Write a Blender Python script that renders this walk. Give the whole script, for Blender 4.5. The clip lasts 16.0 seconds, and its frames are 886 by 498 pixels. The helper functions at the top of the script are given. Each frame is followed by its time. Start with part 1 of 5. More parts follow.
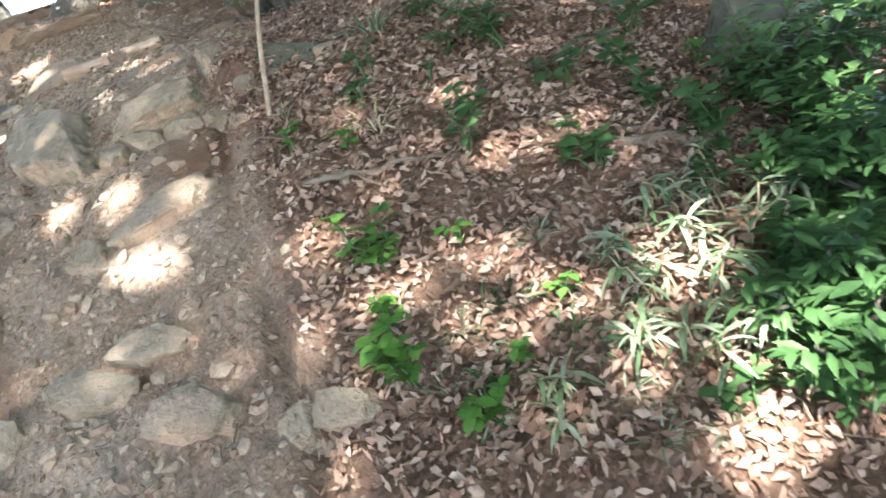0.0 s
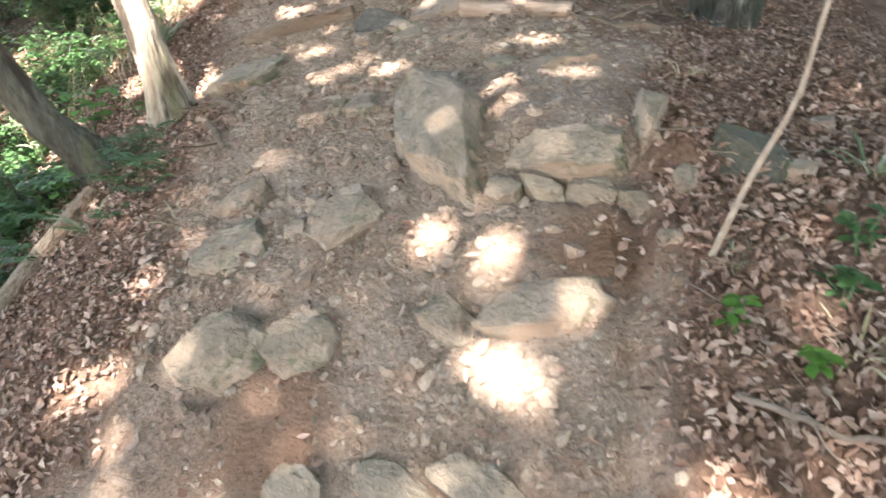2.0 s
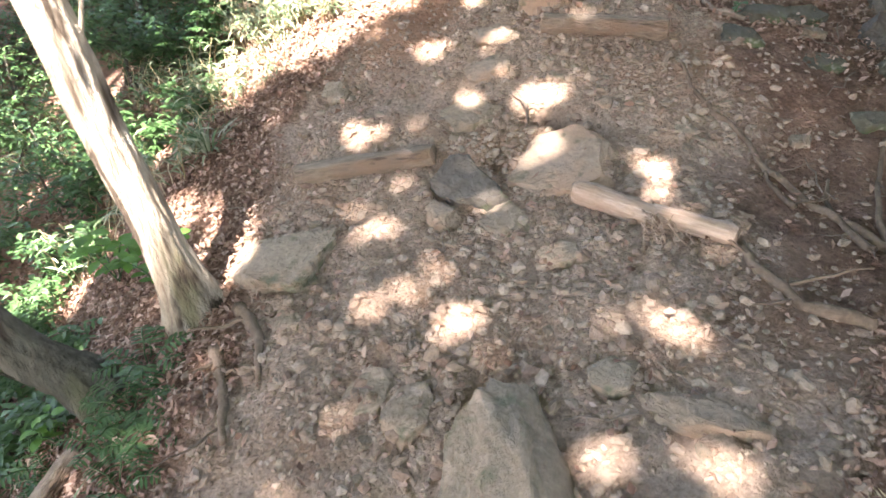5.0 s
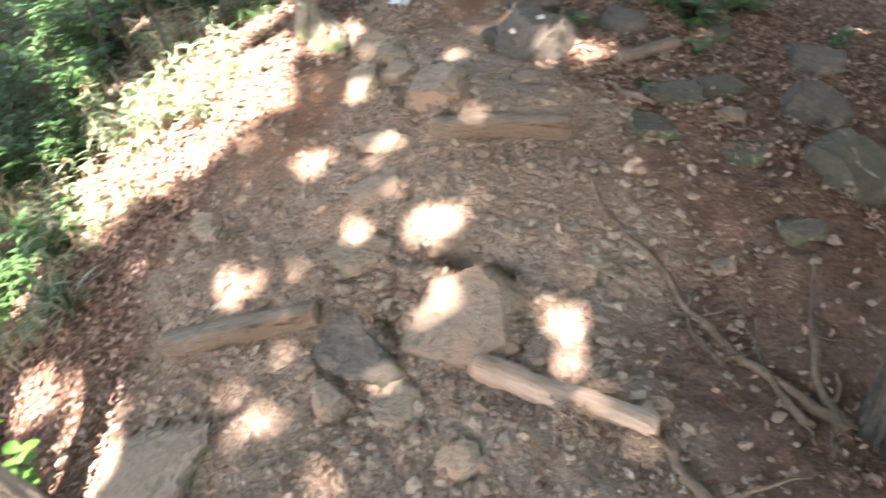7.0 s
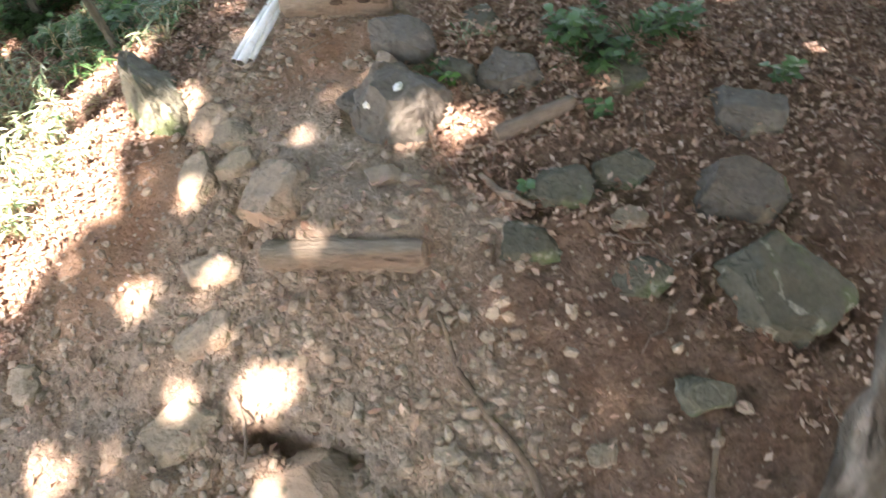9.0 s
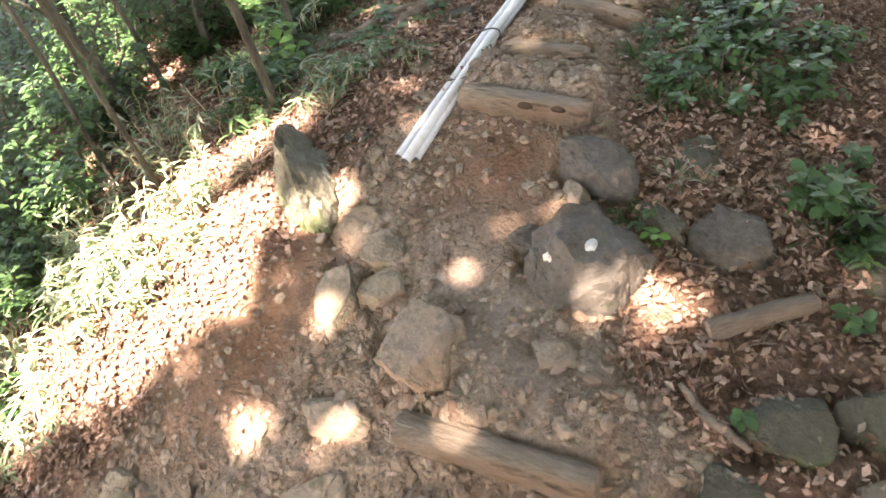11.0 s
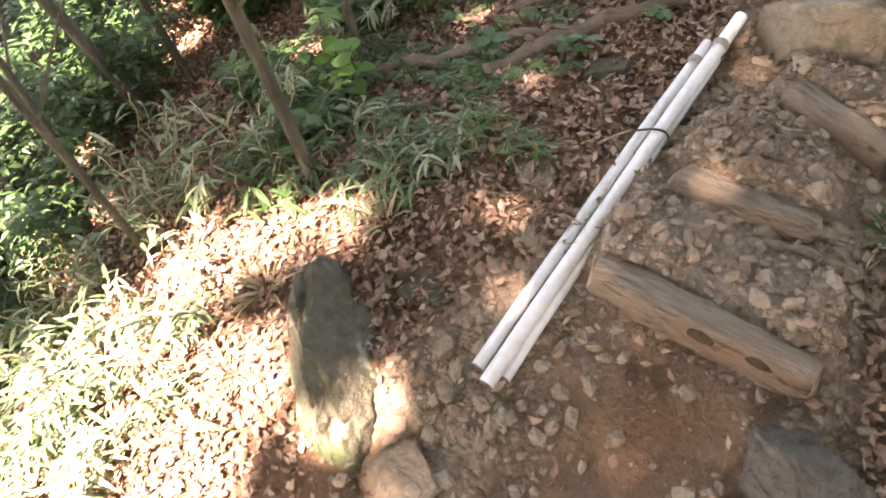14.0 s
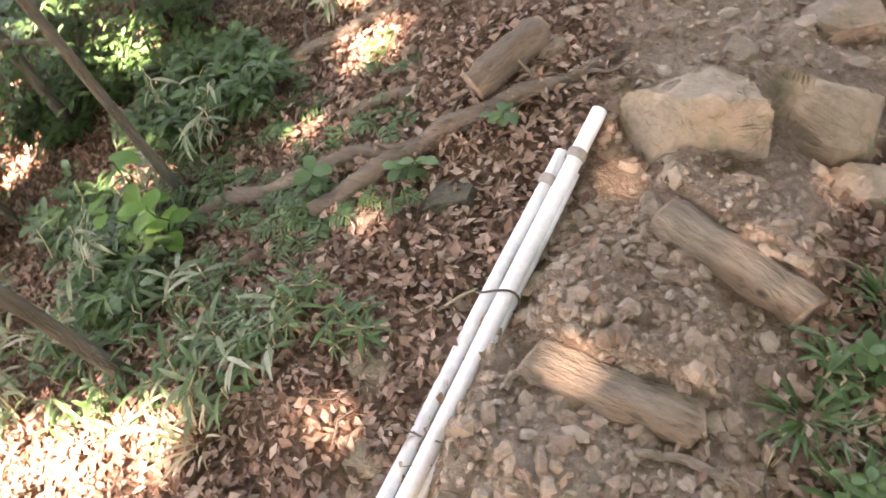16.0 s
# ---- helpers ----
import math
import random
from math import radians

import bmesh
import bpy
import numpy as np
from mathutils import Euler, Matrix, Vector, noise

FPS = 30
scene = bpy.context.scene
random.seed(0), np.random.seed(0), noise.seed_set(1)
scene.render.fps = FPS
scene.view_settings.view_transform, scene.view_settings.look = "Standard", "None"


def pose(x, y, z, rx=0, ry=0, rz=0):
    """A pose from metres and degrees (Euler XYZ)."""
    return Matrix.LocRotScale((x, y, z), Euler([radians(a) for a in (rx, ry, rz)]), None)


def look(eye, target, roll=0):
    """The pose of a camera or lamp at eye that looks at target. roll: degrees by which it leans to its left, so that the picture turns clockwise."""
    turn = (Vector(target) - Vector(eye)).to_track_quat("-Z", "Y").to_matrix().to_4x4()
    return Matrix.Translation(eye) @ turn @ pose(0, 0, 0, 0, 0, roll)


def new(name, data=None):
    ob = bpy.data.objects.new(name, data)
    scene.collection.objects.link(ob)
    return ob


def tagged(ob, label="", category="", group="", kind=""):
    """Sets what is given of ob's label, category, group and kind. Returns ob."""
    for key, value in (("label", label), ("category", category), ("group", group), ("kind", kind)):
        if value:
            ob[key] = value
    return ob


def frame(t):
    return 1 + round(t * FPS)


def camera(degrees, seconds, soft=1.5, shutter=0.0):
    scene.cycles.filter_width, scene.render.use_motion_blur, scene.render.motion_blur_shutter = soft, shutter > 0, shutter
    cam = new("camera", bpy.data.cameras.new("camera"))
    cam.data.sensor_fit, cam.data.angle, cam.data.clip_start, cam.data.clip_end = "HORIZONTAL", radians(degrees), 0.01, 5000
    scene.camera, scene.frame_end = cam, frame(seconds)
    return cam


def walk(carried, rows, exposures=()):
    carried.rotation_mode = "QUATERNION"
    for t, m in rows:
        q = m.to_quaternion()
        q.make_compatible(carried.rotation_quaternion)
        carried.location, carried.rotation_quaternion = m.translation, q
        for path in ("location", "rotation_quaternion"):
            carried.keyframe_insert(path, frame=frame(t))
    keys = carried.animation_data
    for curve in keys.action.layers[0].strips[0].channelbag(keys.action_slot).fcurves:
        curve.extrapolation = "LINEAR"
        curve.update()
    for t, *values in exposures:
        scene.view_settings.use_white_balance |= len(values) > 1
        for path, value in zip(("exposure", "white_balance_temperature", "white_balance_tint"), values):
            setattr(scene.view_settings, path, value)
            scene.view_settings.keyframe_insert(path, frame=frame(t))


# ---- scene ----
cam = camera(68.0, 16.0, soft=1.6, shutter=0.28)
PATH = [
    (0, (0.122, -0.195, 0.842), (0.614, 1.476, 0.248), -24.3),
    (0.5, (0.115, -0.018, 0.943), (0.476, 1.673, 0.311), -21.6),
    (1, (0.047, 0.154, 1.102), (0.187, 1.885, 0.495), -16.2),
    (1.5, (0.021, 0.317, 1.236), (0.027, 2.02, 0.537), -11.4),
    (2, (-0.106, 0.384, 1.343), (-0.227, 2.091, 0.667), -4.6),
    (2.5, (-0.169, 0.527, 1.465), (-0.374, 2.195, 0.716), -0.9),
    (3, (-0.175, 0.578, 1.535), (-0.482, 2.265, 0.867), 0.6),
    (3.2, (-0.133, 0.623, 1.605), (-0.513, 2.294, 0.937), -0.8),
    (5.3, (-0.075, 1.76, 2.254), (-0.491, 3.232, 1.231), -4.1),
    (5.5, (-0.091, 1.862, 2.293), (-0.464, 3.305, 1.213), -3.4),
    (6, (-0.08, 1.922, 2.446), (-0.555, 3.41, 1.474), -6.8),
    (6.5, (-0.156, 2.081, 2.593), (-0.631, 3.536, 1.57), -3.5),
    (7, (0.077, 2.226, 2.568), (-0.241, 3.73, 1.556), -8.0),
    (7.5, (0.37, 2.406, 2.523), (0.235, 3.893, 1.447), -11.8),
    (8, (0.605, 2.715, 2.545), (0.283, 4.082, 1.356), -18.9),
    (8.5, (0.695, 2.879, 2.614), (0.39, 4.245, 1.42), -20.0),
    (9, (0.58, 3.111, 2.83), (0.188, 4.433, 1.611), -15.6),
    (9.5, (0.469, 3.211, 2.961), (-0.051, 4.547, 1.806), -12.9),
    (9.7, (0.398, 3.224, 2.988), (-0.189, 4.548, 1.854), -10.7),
    (11.8, (0.267, 4.054, 2.984), (-0.441, 5.249, 1.777), -15.4),
    (12, (0.242, 4.14, 2.997), (-0.466, 5.319, 1.774), -16.1),
    (12.5, (0.108, 4.37, 3.037), (-0.552, 5.434, 1.687), -13.8),
    (13, (0.046, 4.418, 3.159), (-0.846, 5.467, 1.938), -14.6),
    (13.5, (-0.077, 4.547, 3.12), (-1.009, 5.519, 1.867), -16.2),
    (14, (-0.247, 4.745, 3.075), (-0.985, 5.671, 1.666), -11.6),
    (14.5, (-0.205, 4.939, 3.088), (-0.968, 5.864, 1.693), -15.6),
    (15, (-0.043, 5.076, 3.065), (-0.786, 6.088, 1.719), -21.2),
    (15.5, (-0.038, 5.26, 3.068), (-0.819, 6.251, 1.73), -26.4),
    (16, (-0.166, 5.403, 3.06), (-0.863, 6.281, 1.601), -20.5),
]
walk(cam, [(t, look(eye, target, roll)) for t, eye, target, roll in PATH],
     exposures=[(0.0, 4.1, 7100, 13), (1.5, 4.17, 7500, 18), (3.0, 4.3, 7500, 18), (6.0, 4.28, 7800, 27), (8.0, 4.33, 7900, 23), (9.5, 4.46, 8200, 24), (12.5, 4.4, 9700, 33), (14.0, 4.35, 9900, 35), (16.0, 4.9, 10000, 38)])

# ---- light ----
SUN_WAY = Vector((-0.10, -0.54, 1.0)).normalized()  # towards the sun
world = bpy.data.worlds.new("world")
scene.world = world
world.use_nodes = True
wn = world.node_tree.nodes
sky = wn.new("ShaderNodeTexSky")
sky.sky_type, sky.sun_disc = "NISHITA", False
sky.sun_elevation = math.asin(SUN_WAY.z)
sky.sun_rotation = math.atan2(SUN_WAY.x, SUN_WAY.y)
world.node_tree.links.new(sky.outputs[0], wn["Background"].inputs[0])
wn["Background"].inputs[1].default_value = 0.085
sun_data = bpy.data.lights.new("sun", "SUN")
sun_data.energy, sun_data.angle, sun_data.color = 3.55, radians(0.75), (1.0, 0.997, 0.99)
sun = new("sun", sun_data)
sun.matrix_world = look(SUN_WAY * 60, (0, 0, 0))


# ---- materials ----
def material(name, colors, scale=6.0, detail=6.0, rough=0.85, bump=0.4, bump_scale=40.0, stretch=(1, 1, 1), spots=None, island=0.0,
             per_object=0.0, through_light=0.0, spec=0.3, metal=0.0, coords="Object", depth=0.02):
    """Two scales of noise over a ramp of colours, optional flecks (colour, scale, amount), a random value per piece, and bump."""
    m = bpy.data.materials.new(name)
    m.use_nodes = True
    nt = m.node_tree
    n, l = nt.nodes, nt.links
    bsdf = n["Principled BSDF"]
    co = n.new("ShaderNodeTexCoord")
    mp = n.new("ShaderNodeMapping")
    mp.inputs["Scale"].default_value = stretch
    l.new(co.outputs[coords], mp.inputs[0])
    big = n.new("ShaderNodeTexNoise")
    big.inputs["Scale"].default_value, big.inputs["Detail"].default_value, big.inputs["Roughness"].default_value = scale, detail, 0.65
    l.new(mp.outputs[0], big.inputs["Vector"])
    value = big.outputs["Fac"]
    for amount, node, socket in ((island, "ShaderNodeNewGeometry", "Random Per Island"), (per_object, "ShaderNodeObjectInfo", "Random")):
        if amount:
            src = n.new(node)
            mix = n.new("ShaderNodeMix")
            mix.inputs[0].default_value = amount
            l.new(value, mix.inputs[2])
            l.new(src.outputs[socket], mix.inputs[3])
            value = mix.outputs[0]
    ramp = n.new("ShaderNodeValToRGB")
    lo, hi = (0.34, 0.66) if not (island or per_object) else (0.12, 0.88)
    el = ramp.color_ramp.elements
    while len(el) < len(colors):
        el.new(0.5)
    for i, c in enumerate(colors):
        el[i].position = lo + (hi - lo) * i / max(1, len(colors) - 1)
        el[i].color = (*c, 1)
    l.new(value, ramp.inputs[0])
    color = ramp.outputs[0]
    fine = n.new("ShaderNodeTexNoise")
    fine.inputs["Scale"].default_value, fine.inputs["Detail"].default_value, fine.inputs["Roughness"].default_value = bump_scale, 5, 0.7
    l.new(mp.outputs[0], fine.inputs["Vector"])
    over = n.new("ShaderNodeMix")
    over.data_type, over.blend_type = "RGBA", "OVERLAY"
    over.inputs[0].default_value = 0.55
    l.new(color, over.inputs[6])
    l.new(fine.outputs["Fac"], over.inputs[7])
    color = over.outputs[2]
    if spots:
        for spot_color, spot_scale, amount in spots:
            sp = n.new("ShaderNodeTexNoise")
            sp.inputs["Scale"].default_value, sp.inputs["Detail"].default_value = spot_scale, 4
            l.new(mp.outputs[0], sp.inputs["Vector"])
            th = n.new("ShaderNodeMapRange")
            th.inputs[1].default_value, th.inputs[2].default_value = 1 - amount - 0.04, 1 - amount + 0.06
            l.new(sp.outputs["Fac"], th.inputs[0])
            mx = n.new("ShaderNodeMix")
            mx.data_type = "RGBA"
            l.new(th.outputs[0], mx.inputs[0])
            l.new(color, mx.inputs[6])
            mx.inputs[7].default_value = (*spot_color, 1)
            color = mx.outputs[2]
    l.new(color, bsdf.inputs["Base Color"])
    bsdf.inputs["Roughness"].default_value = rough
    bsdf.inputs["Specular IOR Level"].default_value = spec
    bsdf.inputs["Metallic"].default_value = metal
    if bump:
        b = n.new("ShaderNodeBump")
        b.inputs["Strength"].default_value, b.inputs["Distance"].default_value = bump, depth
        l.new(fine.outputs["Fac"], b.inputs["Height"])
        l.new(b.outputs[0], bsdf.inputs["Normal"])
    if through_light:
        tr = n.new("ShaderNodeBsdfTranslucent")
        l.new(color, tr.inputs[0])
        ms = n.new("ShaderNodeMixShader")
        ms.inputs[0].default_value = through_light
        l.new(bsdf.outputs[0], ms.inputs[1])
        l.new(tr.outputs[0], ms.inputs[2])
        l.new(ms.outputs[0], n["Material Output"].inputs[0])
    return m


def ground_material():
    """Trodden reddish earth that turns to dark humus where the attribute 'trodden' falls to nought."""
    m = bpy.data.materials.new("forest_earth")
    m.use_nodes = True
    nt = m.node_tree
    n, l = nt.nodes, nt.links
    bsdf = n["Principled BSDF"]
    co = n.new("ShaderNodeTexCoord")

    def tex(scale, detail=6):
        t = n.new("ShaderNodeTexNoise")
        t.inputs["Scale"].default_value, t.inputs["Detail"].default_value, t.inputs["Roughness"].default_value = scale, detail, 0.68
        l.new(co.outputs["Object"], t.inputs["Vector"])
        return t.outputs["Fac"]

    def ramp(fac, stops):
        r = n.new("ShaderNodeValToRGB")
        el = r.color_ramp.elements
        while len(el) < len(stops):
            el.new(0.5)
        for e, (p, c) in zip(el, stops):
            e.position, e.color = p, (*c, 1)
        l.new(fac, r.inputs[0])
        return r.outputs[0]

    def mix(fac, a, b, blend="MIX"):
        x = n.new("ShaderNodeMix")
        x.data_type, x.blend_type = "RGBA", blend
        if isinstance(fac, float):
            x.inputs[0].default_value = fac
        else:
            l.new(fac, x.inputs[0])
        l.new(a, x.inputs[6])
        l.new(b, x.inputs[7])
        return x.outputs[2]

    earth = ramp(tex(2.2), [(0.33, (0.265, 0.175, 0.125)), (0.5, (0.355, 0.27, 0.21)), (0.67, (0.445, 0.355, 0.29))])
    earth = mix(0.7, earth, ramp(tex(70, 8), [(0.3, (0.22, 0.2, 0.19)), (0.5, (0.5, 0.5, 0.5)), (0.72, (0.86, 0.83, 0.8))]), "OVERLAY")
    humus = ramp(tex(9), [(0.34, (0.12, 0.072, 0.052)), (0.5, (0.195, 0.125, 0.092)), (0.66, (0.27, 0.18, 0.138))])
    humus = mix(0.6, humus, ramp(tex(60, 8), [(0.3, (0.2, 0.2, 0.2)), (0.7, (0.8, 0.78, 0.75))]), "OVERLAY")
    at = n.new("ShaderNodeAttribute")
    at.attribute_name = "trodden"
    bare = n.new("ShaderNodeAttribute")
    bare.attribute_name = "bare"
    clay = ramp(tex(5), [(0.35, (0.25, 0.145, 0.095)), (0.65, (0.345, 0.225, 0.16))])
    earth = mix(bare.outputs["Fac"], earth, mix(0.35, clay, ramp(tex(90, 8), [(0.3, (0.3, 0.3, 0.3)), (0.7, (0.72, 0.7, 0.68))]), "OVERLAY"))
    l.new(mix(at.outputs["Fac"], humus, earth), bsdf.inputs["Base Color"])
    bsdf.inputs["Roughness"].default_value, bsdf.inputs["Specular IOR Level"].default_value = 0.95, 0.15
    b = n.new("ShaderNodeBump")
    b.inputs["Strength"].default_value, b.inputs["Distance"].default_value = 1.0, 0.04
    l.new(tex(55, 8), b.inputs["Height"])
    l.new(b.outputs[0], bsdf.inputs["Normal"])
    return m


EARTH = ground_material()
STONE = material("grey_brown_stone", [(0.17, 0.138, 0.102), (0.245, 0.202, 0.152), (0.325, 0.27, 0.207)], 5, 8, 0.9, 0.8, 45, per_object=0.35,
                 spots=[((0.30, 0.23, 0.17), 4.5, 0.47), ((0.13, 0.13, 0.085), 9, 0.40), ((0.35, 0.28, 0.215), 14, 0.40)])
TAN_STONE = material("tan_stone", [(0.20, 0.155, 0.115), (0.27, 0.215, 0.165), (0.34, 0.28, 0.22)], 6, 8, 0.9, 0.8, 45, per_object=0.3,
                     spots=[((0.20, 0.175, 0.13), 8, 0.42), ((0.33, 0.235, 0.17), 5, 0.50), ((0.15, 0.13, 0.09), 16, 0.36)])
MOSSY = material("mossy_dark_stone", [(0.05, 0.05, 0.037), (0.092, 0.09, 0.068), (0.15, 0.14, 0.107)], 5, 8, 0.9, 0.8, 42, per_object=0.25,
                 spots=[((0.09, 0.115, 0.055), 6, 0.43), ((0.26, 0.19, 0.135), 5, 0.33), ((0.36, 0.35, 0.30), 13, 0.35)])
BLUISH = material("dark_blue_grey_stone", [(0.058, 0.053, 0.046), (0.105, 0.096, 0.083), (0.17, 0.153, 0.13)], 5, 8, 0.88, 0.8, 42, per_object=0.2,
                  spots=[((0.30, 0.24, 0.17), 5, 0.36), ((0.07, 0.085, 0.045), 12, 0.34)])
PEBBLE = material("gravel", [(0.185, 0.128, 0.095), (0.25, 0.185, 0.14), (0.285, 0.223, 0.172), (0.335, 0.272, 0.215)], 9, 4, 0.9, 0.6, 60, island=0.75)
LICHEN = material("white_lichen", [(0.55, 0.55, 0.5), (0.72, 0.71, 0.67)], 30, 4, 0.95, 0.5, 120)
WOOD = material("weathered_wood", [(0.23, 0.18, 0.135), (0.34, 0.275, 0.21), (0.43, 0.36, 0.29)], 4, 9, 0.9, 1.0, 15, stretch=(1.3, 6, 6), depth=0.04,
                spots=[((0.30, 0.215, 0.155), 2.2, 0.47), ((0.07, 0.05, 0.035), 5, 0.36)])
RED_WOOD = material("reddish_barked_wood", [(0.27, 0.19, 0.14), (0.41, 0.31, 0.24), (0.54, 0.44, 0.355)], 4, 7, 0.85, 0.6, 14, stretch=(0.7, 8, 8))
CUT = material("cut_end_grain", [(0.14, 0.10, 0.07), (0.27, 0.205, 0.15)], 20, 5, 0.85, 0.4, 90)
KNOT = material("dark_knot_wood", [(0.035, 0.025, 0.018), (0.10, 0.07, 0.05)], 25, 5, 0.9, 0.8, 80)
DEADWOOD = material("dead_grey_branch", [(0.10, 0.078, 0.06), (0.19, 0.152, 0.12), (0.30, 0.25, 0.205)], 5, 6, 0.9, 0.7, 30, stretch=(1, 5, 5), per_object=0.3)
ROOT = material("root_bark", [(0.10, 0.075, 0.055), (0.20, 0.15, 0.11)], 8, 6, 0.9, 0.6, 45)
BARK = material("grey_furrowed_bark", [(0.03, 0.031, 0.027), (0.10, 0.10, 0.088), (0.23, 0.225, 0.20)], 7, 9, 0.92, 1.0, 22, stretch=(2.4, 2.4, 0.8), depth=0.05,
                spots=[((0.06, 0.085, 0.065), 1.2, 0.42), ((0.26, 0.20, 0.15), 2.2, 0.33), ((0.36, 0.35, 0.33), 5, 0.34)])
PALE_BARK = material("pale_flaky_bark", [(0.22, 0.185, 0.14), (0.38, 0.335, 0.265), (0.52, 0.475, 0.40)], 6, 8, 0.9, 1.0, 20, stretch=(3, 3, 0.5), depth=0.03,
                     spots=[((0.17, 0.165, 0.10), 2.0, 0.42), ((0.07, 0.055, 0.04), 5, 0.42)])
BARK_SMOOTH = material("pale_brown_bark", [(0.045, 0.046, 0.036), (0.09, 0.092, 0.072), (0.16, 0.16, 0.128)], 7, 8, 0.9, 1.0, 24, stretch=(3, 3, 0.6), depth=0.03,
                       spots=[((0.10, 0.11, 0.065), 2.0, 0.38), ((0.05, 0.04, 0.03), 4, 0.36)])
PVC = material("white_pvc", [(0.56, 0.575, 0.58), (0.67, 0.685, 0.69), (0.74, 0.75, 0.755)], 5, 6, 0.38, 0.04, 60, stretch=(1, 1, 1), spec=0.5,
               spots=[((0.55, 0.51, 0.45), 8, 0.27)])
# darker copy of the PVC for shade in the bores; also the sleeves' dull grey
PVC_IN = material("shaded_pvc_bore", [(0.25, 0.22, 0.19), (0.36, 0.33, 0.3)], 12, 4, 0.7, 0.1)
WIRE = material("dark_wire", [(0.04, 0.035, 0.03), (0.09, 0.07, 0.055)], 30, 3, 0.6, 0.1, metal=0.3)
DEAD_LEAF = material("dead_leaf", [(0.12, 0.068, 0.048), (0.205, 0.125, 0.09), (0.27, 0.175, 0.133), (0.325, 0.222, 0.172), (0.43, 0.325, 0.265)], 3, 3, 0.75, 0.25, 60,
                     island=0.85, through_light=0.15)
LEAF = material("green_leaf", [(0.025, 0.07, 0.024), (0.05, 0.125, 0.042), (0.095, 0.185, 0.07)], 4, 3, 0.45, 0.15, 60, island=0.6, per_object=0.3, through_light=0.3, spec=0.45)
FRESH = material("fresh_green_leaf", [(0.05, 0.15, 0.03), (0.09, 0.23, 0.045), (0.14, 0.29, 0.07)], 4, 3, 0.5, 0.15, 60, per_object=0.5, through_light=0.4)
BLADE = material("bamboo_grass_blade", [(0.06, 0.12, 0.055), (0.13, 0.20, 0.11), (0.25, 0.31, 0.21), (0.42, 0.44, 0.35)], 4, 3, 0.55, 0.15, 60, island=0.7, through_light=0.35)
PALE_TWIG = material("pale_dead_twig", [(0.24, 0.19, 0.145), (0.36, 0.30, 0.24)], 12, 5, 0.9, 0.5, 50)
STRAW = material("dry_grass_blade", [(0.30, 0.25, 0.14), (0.44, 0.38, 0.24), (0.55, 0.5, 0.36)], 4, 3, 0.7, 0.15, 60, island=0.8, through_light=0.25)
CROWN = material("canopy_leaf", [(0.035, 0.085, 0.02), (0.06, 0.13, 0.03), (0.09, 0.17, 0.045)], 2, 3, 0.5, 0.1, 30, island=0.7, through_light=0.3)

# ---- lie of the land ----
ALONG_Y = (-1.84, 0.92, 1.84, 2.76, 3.68, 4.6, 5.52, 6.44, 8.28)
ALONG_Z = (-1.748, 0.132, 0.757, 1.076, 1.248, 1.649, 1.907, 1.961, 2.1)
ACROSS_X = (-3.68, -1.84, -1.10, -0.46, 0.18, 0.83, 1.66, 3.68)
ACROSS_Z = (-0.92, -0.213, -0.123, -0.054, 0.0, -0.072, -0.242, -0.659)
EDGE_Y = (0.0, 1.2, 1.6, 2.0, 2.5, 3.0, 3.5, 4.0, 4.4, 4.7, 5.0, 5.5, 6.0, 6.5, 7.5)
EDGE_W = (-1.3, -1.2, -1.15, -1.1, -1.1, -1.15, -1.35, -1.45, -1.25, -1.1, -0.95, -0.72, -0.62, -0.5, -0.3)
EDGE_E = (-0.05, 0.12, 0.2, 0.3, 0.45, 0.62, 0.9, 1.2, 0.75, 0.26, 0.05, 0.02, 0.02, 0.15, 0.4)
TREADS = ((-0.37, 0.13, 4.475, -0.06, 0.060), (-0.51, -0.07, 5.565, -0.11, 0.065), (-0.43, -0.14, 5.885, -0.10, 0.060), (-0.27, 0.0, 6.19, -0.50, 0.060), (-0.15, 0.32, 3.52, -0.40, 0.040), (-1.24, -0.70, 3.79, 0.11, 0.035))
SPREAD = ((-0.36, 1), (-0.18, 2), (0.0, 3), (0.18, 2), (0.36, 1))


def step(a, b, v):
    u = np.clip((v - a) / (b - a), 0, 1)
    return u * u * (3 - 2 * u)


def lie(x, y):
    """The even ground, without its small roughness (arrays or numbers)."""
    z = sum(w * (np.interp(y + o, ALONG_Y, ALONG_Z) + np.interp(x + o, ACROSS_X, ACROSS_Z)) for o, w in SPREAD) / 9
    z = z - 0.063 * np.clip(x, -3, 3) * np.clip(y - 3.68, -4, 4)
    z = z - 0.22 * step(0.1, 1.3, np.interp(y, EDGE_Y, EDGE_W) - x)  # the bank falls away
    e = x - np.interp(y, EDGE_Y, EDGE_E)
    low = 1 - step(1.9, 2.4, y)
    z = z + (0.045 * step(-0.01, 0.06, e) - 0.03 * np.exp(-((e + 0.02) / 0.03) ** 2)) * low  # earth bank and groove beside the trail
    for x0, x1, y0, k, h in TREADS:  # earth held back by the logs
        d = y - y0 - k * (x - (x0 + x1) / 2)
        z = z + h * step(0.0, 0.035, d) * (1 - step(0.08, 0.40, d)) * step(x0 - 0.06, x0 + 0.02, x) * (1 - step(x1 - 0.02, x1 + 0.06, x))
    up = (y - 2.17) + 0.36 * (x + 0.05)  # the rock step
    z = z + 0.07 * step(0.0, 0.05, up) * (1 - step(0.15, 0.9, up)) * step(-0.12, -0.02, x) * (1 - step(0.4, 0.6, x))
    return z


